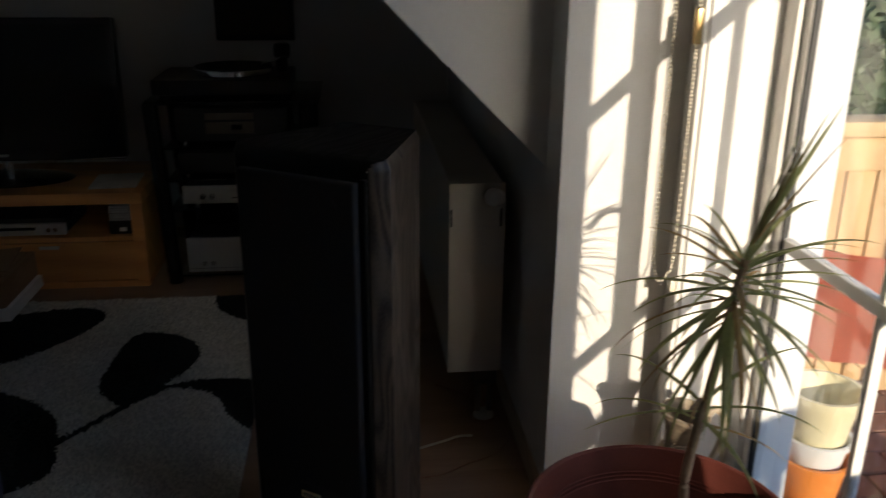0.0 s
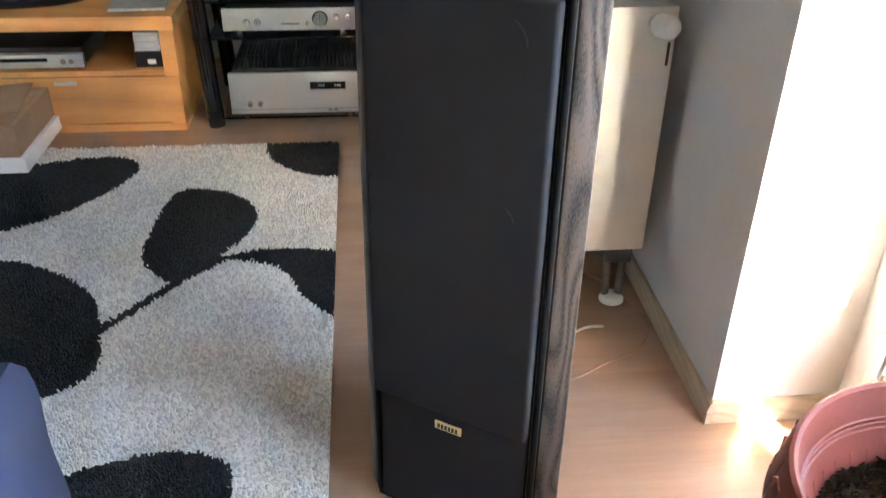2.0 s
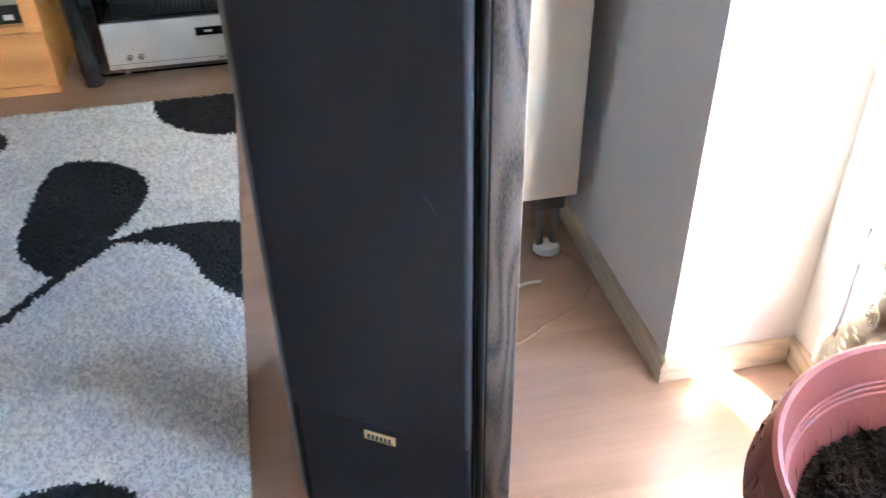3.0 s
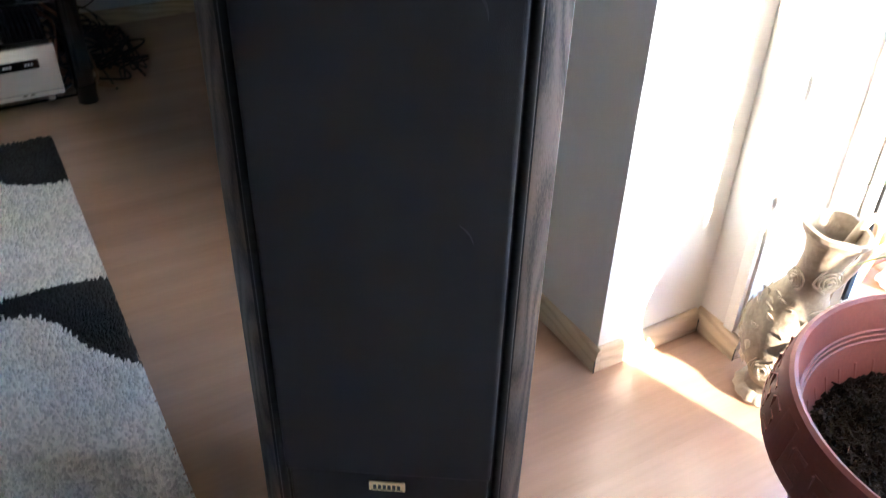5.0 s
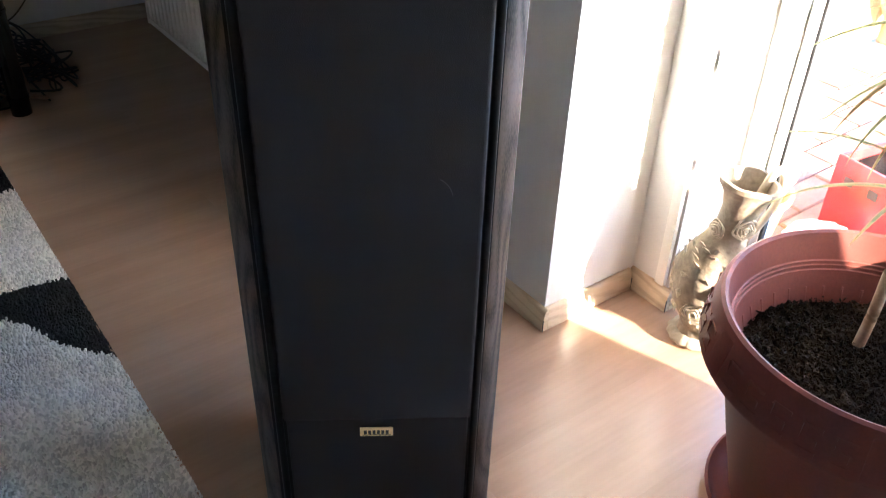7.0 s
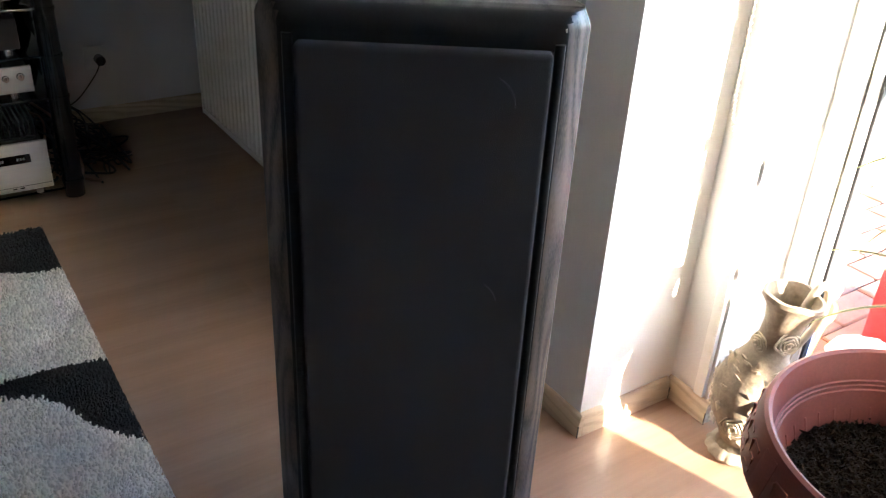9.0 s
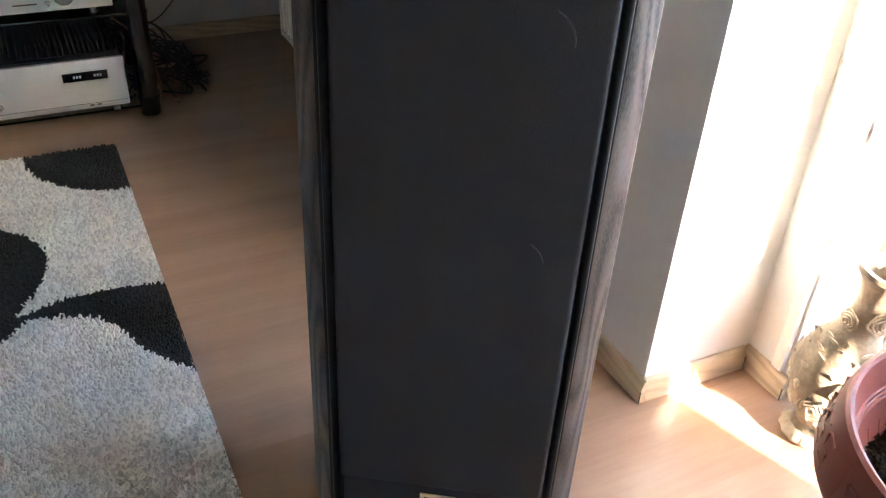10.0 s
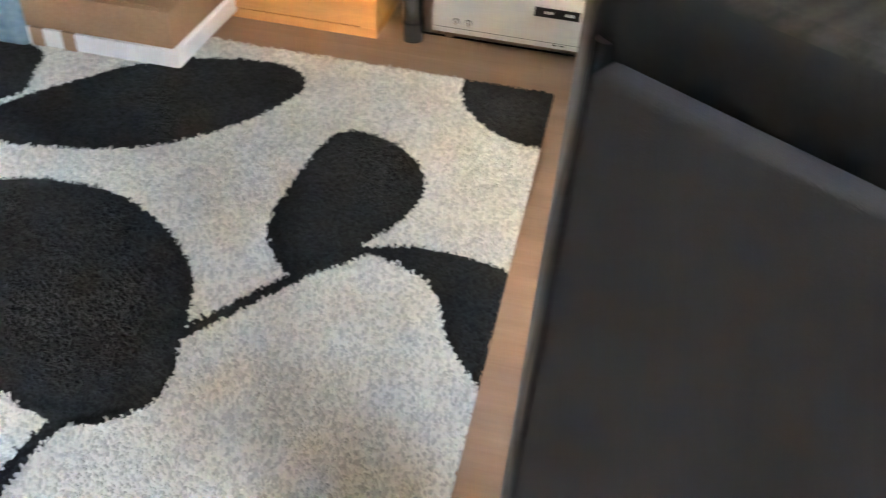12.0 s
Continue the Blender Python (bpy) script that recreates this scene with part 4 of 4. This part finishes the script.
part("tonearm_base", rod((0.355, 0.22, 0.078), (0.355, 0.22, 0.135), 0.024, 20), HIFI, deck, smooth=True)
part("tonearm", tube([(0.355, 0.30, 0.14), (0.355, 0.20, 0.14), (0.34, 0.10, 0.138), (0.29, 0.03, 0.128)], 0.005), CHROME, deck, smooth=True)
part("counterweight", lathe([(0.0, 0.0), (0.030, 0.002), (0.034, 0.012), (0.034, 0.048), (0.028, 0.058), (0.0, 0.06)], 24), HIFI, deck, smooth=True, m=pose(0.355, 0.26, 0.125))
for x in (-0.08, 0.36):
    for y in (0.02, 0.32):
        part("foot", rod((x, y, 0), (x, y, 0.022), 0.022, 16), HIFI, deck, smooth=True)
pic = thing("wall_picture", pose(0.30, YF - 0.022, 1.10), "dark framed picture hanging on the far wall", "picture")
part("frame", box((-0.17, 0.0, -0.19), (0.17, 0.022, 0.25), 0.004), HIFI, pic, smooth=True)
part("sheet", box((-0.145, -0.002, -0.165), (0.145, 0.001, 0.225)), INK, pic)

# cables behind the rack, wall socket
nest = thing("cable_tangle", I4, "tangle of dark cables on the floor beside the rack", "cables")
rng = random.Random(8)
for k in range(17):
    x, y = rng.uniform(0.48, 0.64), rng.uniform(3.9, 4.2)
    pts = [(0.45, rng.uniform(4.0, 4.25), rng.uniform(0.1, 0.3)), (x, y, rng.uniform(0.10, 0.20))]
    for s in range(5):
        pts.append((min(0.86, max(0.46, x + rng.uniform(-0.08, 0.16))), min(4.30, max(3.85, y + rng.uniform(-0.14, 0.14))), 0.006 + rng.uniform(0, 0.05 if s < 2 else 0.02)))
    part("cord", tube(pts, rng.uniform(0.0025, 0.0045), 6, 7), CABLE if k % 6 == 0 else CABLE_D, nest, smooth=True)
sock = thing("wall_socket", pose(0.77, YF - 0.012, 0.236), "white double wall socket on the far wall", "socket")
part("plate", box((-0.04, 0.0, -0.04), (0.04, 0.012, 0.04), 0.004), PLASTIC_W, sock, smooth=True)
part("plug", rod((0.006, 0.0, -0.004), (0.006, -0.035, -0.004), 0.017, 18), HIFI, sock, smooth=True)
part("cord", tube([(0.006, -0.033, -0.004), (-0.03, -0.06, -0.05), (-0.12, -0.10, -0.12), (-0.22, -0.10, -0.13)], 0.0025, 6), CABLE_D, sock, smooth=True)

# ---- boxes on the rug, footstool ----
carton = thing("board_box", pose(-0.535, 3.418, 0.018), "brown lidded box with an open flap lying on a white board", "box")
part("lower_box", box((-0.62, 0.0, 0.0), (0.0, 0.36, 0.048), 0.004), WHITE, carton, "white board box with brown straps", smooth=True)
for xa in (-0.41, -0.32, -0.52):
    part("strap", box((xa, -0.003, 0.0), (xa + 0.035, 0.363, 0.051), 0.001), CARD, carton)
part("upper_box", box((-0.62, 0.003, 0.050), (-0.012, 0.35, 0.148), 0.006), CARD, carton, smooth=True)
part("lid_edge", box((-0.60, 0.02, 0.148), (-0.03, 0.335, 0.152), 0.002), CARD, carton, smooth=True)
part("flap", box((-0.36, -0.10, -0.003), (0.0, 0.14, 0.003), 0.001), CARD, carton, m=pose(-0.035, 0.19, 0.166, 2, -4, 6))
book = thing("brochure", pose(-0.71, 3.64, 0.1725, 0, 0, 8), "yellow printed brochure on top of the box", "brochure")
part("cover", box((-0.095, -0.07, 0.0), (0.085, 0.08, 0.006), 0.001), PAPER_Y, book)
part("photo", box((-0.07, -0.05, 0.006), (0.03, 0.055, 0.0068)), PAPER, book)
bag = thing("blue_bag", pose(-1.15, 3.50, 0.014, 0, 0, 0), "blue and grey printed bag standing on the rug", "bag")
bm = box((-0.18, -0.10, 0.0), (0.20, 0.14, 0.19), 0.02, 3)
for v in bm.verts:
    v.co += Vector((0.012 * noise.noise(v.co * 9), 0.012 * noise.noise(v.co * 9 + Vector((5, 0, 0))), 0))
part("sack", bm, PAPER_B, bag, smooth=True)

stool = thing("footstool", pose(-0.430, 1.62, 0), "navy fabric cube footstool with a flat top", "footstool")
bm = box((-0.40, -0.38, 0.012), (0.40, 0.38, 0.390), 0.0)
bmesh.ops.subdivide_edges(bm, edges=bm.edges, cuts=13, use_grid_fill=True)
for v in bm.verts:
    c = v.co
    t = c.z / 0.39
    g = 1 + 0.045 * math.sin(math.pi * min(1, t * 1.02)) ** 0.8 + 0.012 * math.sin(9 * t) + 0.012 * noise.noise(c * 6)
    top = max(0, (t - 0.93) / 0.07)
    c.x, c.y = c.x * g * (1 - 0.02 * top), c.y * g * (1 - 0.02 * top)
    c.z += 0.010 * top * (math.cos(c.x * 3.5) * math.cos(c.y * 3.5) - 0.7)
part("cushion", bm, NAVY, stool, smooth=True)
for x in (-0.26, 0.26):
    for y in (-0.26, 0.26):
        part("foot", rod((x, y, 0.0), (x, y, 0.014), 0.022, 14), HIFI, stool)

# ---- rug ----
RX0, RX1, RY0, RY1 = -1.75, 0.405, 1.05, 3.608
rug = thing("rug", I4, "ivory shaggy rug with large charcoal leaves", "rug")


def spread_loop(pts, steps=8):
    """A smooth closed outline."""
    P = [np.array(p, float) for p in pts]
    out = []
    for k in range(len(P)):
        a, b, c, d = P[k - 1], P[k], P[(k + 1) % len(P)], P[(k + 2) % len(P)]
        for s in range(steps):
            t = s / steps
            out.append(0.5 * (2 * b + (c - a) * t + (2 * a - 5 * b + 4 * c - d) * t * t + (3 * b - a - 3 * c + d) * t ** 3))
    return np.array(out)


def inside(x, y, loop):
    hit = np.zeros(x.shape, bool)
    for (xa, ya), (xb, yb) in zip(loop, np.roll(loop, -1, 0)):
        if ya != yb:
            hit ^= ((ya > y) != (yb > y)) & (x < (xb - xa) * (y - ya) / (yb - ya) + xa)
    return hit


big_leaf = spread_loop([(-0.112, 2.55), (-0.165, 2.71), (-0.29, 2.84), (-0.475, 2.915), (-0.70, 2.87), (-0.85, 2.66), (-0.66, 2.47), (-0.40, 2.40), (-0.225, 2.352), (-0.12, 2.395), (-0.095, 2.47)])
far_leaf = spread_loop([(-0.212, 3.44), (-0.32, 3.53), (-0.59, 3.46), (-0.79, 3.245), (-0.90, 3.02), (-0.74, 3.005), (-0.524, 3.053), (-0.388, 3.131), (-0.272, 3.275)])
mid_leaf = spread_loop([(-0.070, 3.255), (0.05, 3.272), (0.160, 3.180), (0.178, 3.044), (0.103, 2.888), (0.018, 2.775), (-0.058, 2.830), (-0.100, 2.95)])
side_leaf = spread_loop([(0.10, 2.880), (0.222, 2.920), (0.42, 2.888), (0.56, 2.70), (0.50, 2.48), (0.406, 2.592), (0.325, 2.695), (0.270, 2.812), (0.166, 2.868)])
corner_leaf = spread_loop([(0.185, 3.50), (0.195, 3.66), (0.50, 3.66), (0.52, 3.40), (0.395, 3.345), (0.281, 3.384)])
near_leaf = spread_loop([(-0.095, 2.11), (0.005, 2.168), (0.150, 2.180), (0.228, 2.112), (0.20, 1.96), (0.02, 1.86), (-0.16, 1.93)])
left_leaf = spread_loop([(-0.865, 3.16), (-0.87, 3.30), (-0.95, 3.42), (-1.3, 3.44), (-1.5, 3.2), (-1.2, 3.0)])
low_leaf = spread_loop([(-0.36, 2.40), (-0.345, 2.30), (-0.42, 2.16), (-0.62, 2.12), (-0.72, 2.25), (-0.55, 2.37)])
stem_a = [(0.12, 2.884), (0.018, 2.775), (-0.059, 2.668), (-0.117, 2.581)]
stem_b = [(-0.215, 2.375), (-0.235, 2.30), (-0.242, 2.20), (-0.24, 2.05), (-0.20, 1.85)]


def near_line(x, y, pts, w):
    hit = np.zeros(x.shape, bool)
    line = [(p.x, p.y) for p in smooth_line([(a, b, 0) for a, b in pts], 6)]
    for (xa, ya), (xb, yb) in zip(line, line[1:]):
        dx, dy = xb - xa, yb - ya
        t = np.clip(((x - xa) * dx + (y - ya) * dy) / (dx * dx + dy * dy), 0, 1)
        hit |= (x - xa - t * dx) ** 2 + (y - ya - t * dy) ** 2 < w * w
    return hit


def charcoal(x, y):
    hit = near_line(x, y, stem_a, 0.0125) | near_line(x, y, stem_b, 0.013)
    for loop in (big_leaf, far_leaf, mid_leaf, side_leaf, corner_leaf, near_leaf, left_leaf, low_leaf):
        hit |= inside(x, y, loop)
    return hit


def rug_height(x, y):
    """A low fold across the rug."""
    return 0.006 * np.exp(-(((x - 0.12) * 0.55 + (y - 2.42) * 0.83) / 0.07) ** 2) * np.exp(-((x - 0.05) / 0.5) ** 2)


def mesh_from(name, verts, faces, material, parent):
    me = bpy.data.meshes.new(name)
    n = faces.shape[1]
    me.vertices.add(len(verts))
    me.vertices.foreach_set("co", verts.astype(np.float32).ravel())
    me.loops.add(faces.size)
    me.loops.foreach_set("vertex_index", faces.astype(np.int32).ravel())
    me.polygons.add(len(faces))
    me.polygons.foreach_set("loop_start", np.arange(0, faces.size, n, dtype=np.int32))
    me.update(calc_edges=True)
    me.materials.append(material)
    ob = new(name, me)
    ob.parent = parent
    return tagged(ob, kind="stuff")


part("backing", box((RX0 + 0.006, RY0, 0.001), (RX1 - 0.006, RY1 - 0.006, 0.0105)), PILE_W, rug)
gen = np.random.default_rng(4)
step = 0.0060
gx, gy = np.meshgrid(np.arange(RX0, RX1, step), np.arange(1.45, RY1, step))
gx, gy = gx.ravel(), gy.ravel()
keep = (gx > -1.12) & (gx < RX1)
gx, gy = gx[keep], gy[keep]
gx, gy = gx + gen.uniform(-0.5, 0.5, gx.size) * step, gy + gen.uniform(-0.5, 0.5, gy.size) * step
dark = charcoal(gx + gen.normal(0, 0.0022, gx.size), gy + gen.normal(0, 0.0022, gx.size))


cell = 0.008
qx, qy = np.meshgrid(np.arange(-1.12, RX1 - 0.008, cell), np.arange(1.45, RY1 - 0.008, cell))
qx, qy = qx.ravel(), qy.ravel()
inside_q = charcoal(qx + cell / 2, qy + cell / 2)
qx, qy = qx[inside_q], qy[inside_q]
quad = np.stack([np.stack([qx + a * cell, qy + b * cell, 0.0115 + 0 * qx], 1) for a, b in ((0, 0), (1, 0), (1, 1), (0, 1))], 1).reshape(-1, 3)
mesh_from("charcoal_ground", quad, np.arange(len(quad)).reshape(-1, 4), PILE_B, rug)


def tufts(name, x, y, material, tall):
    """Each tuft: a short leaning three-sided yarn end."""
    n = x.size
    a, lean = gen.uniform(0, 2 * np.pi, n), gen.normal(0, 0.0022, (n, 2))
    h, w = tall * gen.uniform(0.60, 1.22, n), gen.uniform(0.0034, 0.0045, n)
    clump = np.array([noise.noise((u * 28, v * 28, 0)) for u, v in zip(x[::1], y[::1])])
    lean[:, 0] += 0.003 * clump
    lean[:, 1] += 0.003 * np.array([noise.noise((u * 40, v * 40, 7)) for u, v in zip(x, y)])
    h = h * (1 + 0.30 * clump)
    z = 0.009 + rug_height(x, y)
    vs = np.zeros((n, 6, 3))
    for k in range(3):
        b = a + 2 * np.pi * k / 3
        vs[:, k] = np.stack([x + w * np.cos(b), y + w * np.sin(b), z], 1)
        vs[:, k + 3] = np.stack([x + lean[:, 0] + 0.62 * w * np.cos(b + 0.5), y + lean[:, 1] + 0.62 * w * np.sin(b + 0.5), z + h], 1)
    vs[:, :, 0] = np.clip(vs[:, :, 0], RX0 + 0.002, RX1 - 0.002)
    base = (np.arange(n) * 6)[:, None]
    tri = np.array([[0, 1, 4], [0, 4, 3], [1, 2, 5], [1, 5, 4], [2, 0, 3], [2, 3, 5], [3, 4, 5]])
    return mesh_from(name, vs.reshape(-1, 3), (base[:, :, None] + tri[None]).reshape(-1, 3), material, rug)


tufts("ivory_pile", gx[~dark], gy[~dark], PILE_W, 0.0085)
tufts("charcoal_pile", gx[dark], gy[dark], PILE_B, 0.0082)

# ---- terrace ----
ground = tagged(part("ground", box((XE, -30, -0.16), (60, 60, -0.062)), JOINT), "sandy ground under the terrace paving", "ground", kind="structure")


def fence_run(fy, x0, x1, label):
    """A length of terrace fence along x: rails, posts, upright boards and slanting braces."""
    fence = thing("terrace_fence", I4, label, "fence", "fences round the terrace")
    part("top_rail", box((x0, fy - 0.06, 0.80), (x1, fy + 0.06, 0.845), 0.006), PINE, fence, smooth=True)
    part("upper_board", box((x0, fy - 0.015, 0.69), (x1, fy + 0.02, 0.795), 0.004), PINE, fence, smooth=True)
    x = x0 + 0.04
    while x < x1 - 0.06:
        part("post", box((x, fy - 0.03, -0.062), (x + 0.07, fy + 0.04, 0.80), 0.004), PINE, fence, smooth=True)
        if x + 0.60 < x1:
            part("brace", box((0, -0.02, -0.03), (0.72, 0.012, 0.03), 0.004), PINE, fence, m=pose(x + 0.06, fy - 0.012, 0.62, 0, 52, 0))
        x += 0.54
    for k in range(int((x1 - x0) / 0.10)):
        part("board", box((x0 + k * 0.10, fy + 0.03, -0.04), (x0 + k * 0.10 + 0.093, fy + 0.048, 0.70), 0.003), PINE, fence)
    return fence


fy = 2.78
fence_run(fy, 1.80, 4.20, "sunlit pine terrace fence with diagonal braces")
# Unseen stand-in for the obstacle that keeps low sun off jamb and jug.
fence_run(0.10, 1.92, 2.35, "unseen stand-in panel that blocks low sun beside the terrace door")
cloth = thing("red_cloth", I4, "orange-red cloth hanging on the fence", "cloth")
bm = bmesh.new()
rows = [[bm.verts.new((1.90 + 0.8 * i / 24, fy - 0.045 - 0.010 * math.sin(i * 0.9) - (0.004 if s else 0), 0.50 - 0.16 * i / 24 - 0.36 * j / 6)) for j in range(7)] for i in range(25) for s in (0,)]
for a, b in zip(rows, rows[1:]):
    for j in range(6):
        bm.faces.new((a[j], a[j + 1], b[j + 1], b[j]))
bmesh.ops.solidify(bm, geom=bm.faces, thickness=0.004)
part("fabric", bm, CLOTH_R, cloth, smooth=True)


def tub(name, label, mat_, at, r0, r1, h, rot=0):
    t = thing(name, pose(*at, 0, 0, rot), label, "flower pot", "stacked pots on the terrace")
    part("body", lathe([(0.0, 0.0), (r0, 0.0), (r0 + (r1 - r0) * 0.85, h * 0.86), (r1 + 0.006, h * 0.87), (r1 + 0.008, h), (r1 - 0.002, h), (r1 - 0.006, h * 0.86), (r0 - 0.006, 0.012), (0.0, 0.01)], 40), mat_, t, smooth=True)
    return t


TG = -0.045
tub("planter_pot", "orange plastic flower pot on the terrace paving", ORANGE, (1.875, 2.235, TG), 0.065, 0.085, 0.13)
tub("planter_pot", "white plastic flower pot stacked in an orange one", PLASTIC_W, (1.875, 2.235, TG + 0.09), 0.062, 0.080, 0.10)
tub("planter_pot", "pale yellow plastic flower pot on top of the stack", CREAM, (1.875, 2.235, TG + 0.16), 0.062, 0.090, 0.16)
crate = thing("red_crate", pose(2.20, 2.02, TG, 0, 0, -8), "red plastic balcony planter with square holes", "planter")
part("front", box((-0.14, -0.12, 0.0), (-0.13, 0.12, 0.20), 0.003), RED, crate, smooth=True)
part("back", box((0.13, -0.12, 0.0), (0.14, 0.12, 0.20), 0.003), RED, crate, smooth=True)
part("side", box((-0.13, 0.11, 0.0), (0.13, 0.12, 0.20), 0.003), RED, crate, smooth=True)
part("side", box((-0.13, -0.12, 0.0), (0.13, -0.11, 0.20), 0.003), RED, crate, smooth=True)
part("floor", box((-0.13, -0.11, 0.0), (0.13, 0.11, 0.01)), RED, crate)
for y in (-0.07, 0.0, 0.07):
    part("hole", box((-0.1415, y - 0.014, 0.13), (-0.139, y + 0.014, 0.155)), INK, crate)
part("earth", box((-0.13, -0.11, 0.01), (0.13, 0.11, 0.17)), SOIL, crate)
sack = thing("plastic_bag", pose(1.985, 2.105, TG, 0, 0, -35), "crumpled white plastic bag on the terrace paving", "bag")
bm = bmesh.new()
bmesh.ops.create_icosphere(bm, subdivisions=4, radius=1.0)
for v in bm.verts:
    d = 1 + 0.22 * noise.noise(v.co * 2.3) + 0.12 * abs(noise.noise(v.co * 6.0))
    v.co = Vector((v.co.x * 0.075 * d, v.co.y * 0.045 * d, max(0.0, 0.022 + v.co.z * 0.030 * d)))
part("film", bm, PLASTIC_W, sack)
tree2 = thing("hedge", I4, "dark green blurred shrubs behind the terrace fence", "hedge", kind="stuff")
gen2 = np.random.default_rng(9)
n = 9000
c = np.stack([gen2.uniform(1.6, 7.5, n), gen2.uniform(5.2, 6.6, n), np.zeros(n)], 1)
c[:, 2] = gen2.uniform(0, 1, n) ** 0.8 * (2.3 + 0.5 * np.sin(c[:, 0] * 1.7)) - 0.03
d = gen2.normal(0, 1, (n, 2, 3))
d = d / np.linalg.norm(d, axis=2, keepdims=True) * gen2.uniform(0.03, 0.075, (n, 1, 1))
vs = np.stack([c - d[:, 0], c + d[:, 1] * 0.5, c + d[:, 0], c - d[:, 1] * 0.5], 1).reshape(-1, 3)
vs[:, 2] = np.maximum(vs[:, 2], -0.06)
mesh_from("foliage", vs, np.arange(n * 4).reshape(-1, 4), HEDGE, tree2)
wall("backdrop", (0.8, 7.2, -0.1), (14, 7.3, 2.0), "dim green distance behind the shrubs", "backdrop", HEDGE)

# Out of view; added to cut low sky light on the wall pier.
wall("backdrop", (-4, -12.4, -0.1), (24, -12.0, 3.9), "unseen dark green slab added to block the low southern sky", "backdrop", HEDGE)

# paving stones
paver = mesh_of("paver", box((-0.098, -0.048, 0.0), (0.098, 0.048, 0.020), 0.004, 1), BRICK)
for i in range(14):
    for j in range(21):
        x, y = XE + 0.10 + i * 0.101, 1.35 + j * 0.101
        if (i + j) % 2 == 0:
            px, py, rz = x + 0.05, y, 0
        else:
            continue
        ob = new("paver", paver)
        ob.parent = ground
        ob.matrix_basis = pose(px, py, -0.064 + 0.001 * ((i * 7 + j * 3) % 3), 0, 0, rz)

# laminate boards
floor = bpy.data.objects["floor"]
PW, PL = 0.193, 1.285
board = mesh_of("board", box((0, 0, 0), (PL - 0.00012, PW - 0.00012, 0.012)), FLOOR)
j = 0
y = YB
while y < YF - 0.001:
    x = XL - (j * 0.43) % PL
    while x < XD - 0.04:
        xa, xb = max(x, XL), min(x + PL, XD - 0.036)
        yb = min(y + PW, YF)
        if xb - xa > 0.02:
            whole = abs(xb - xa - PL) < 1e-6 and abs(yb - y - PW) < 1e-6
            me = board if whole else mesh_of("board", box((0, 0, 0), (xb - xa - 0.00012, yb - y - 0.00012, 0.012)), FLOOR)
            ob = new("board", me)
            ob.parent = floor
            ob.matrix_basis = pose(xa, y, -0.012)
        x += PL
    y += PW
    j += 1
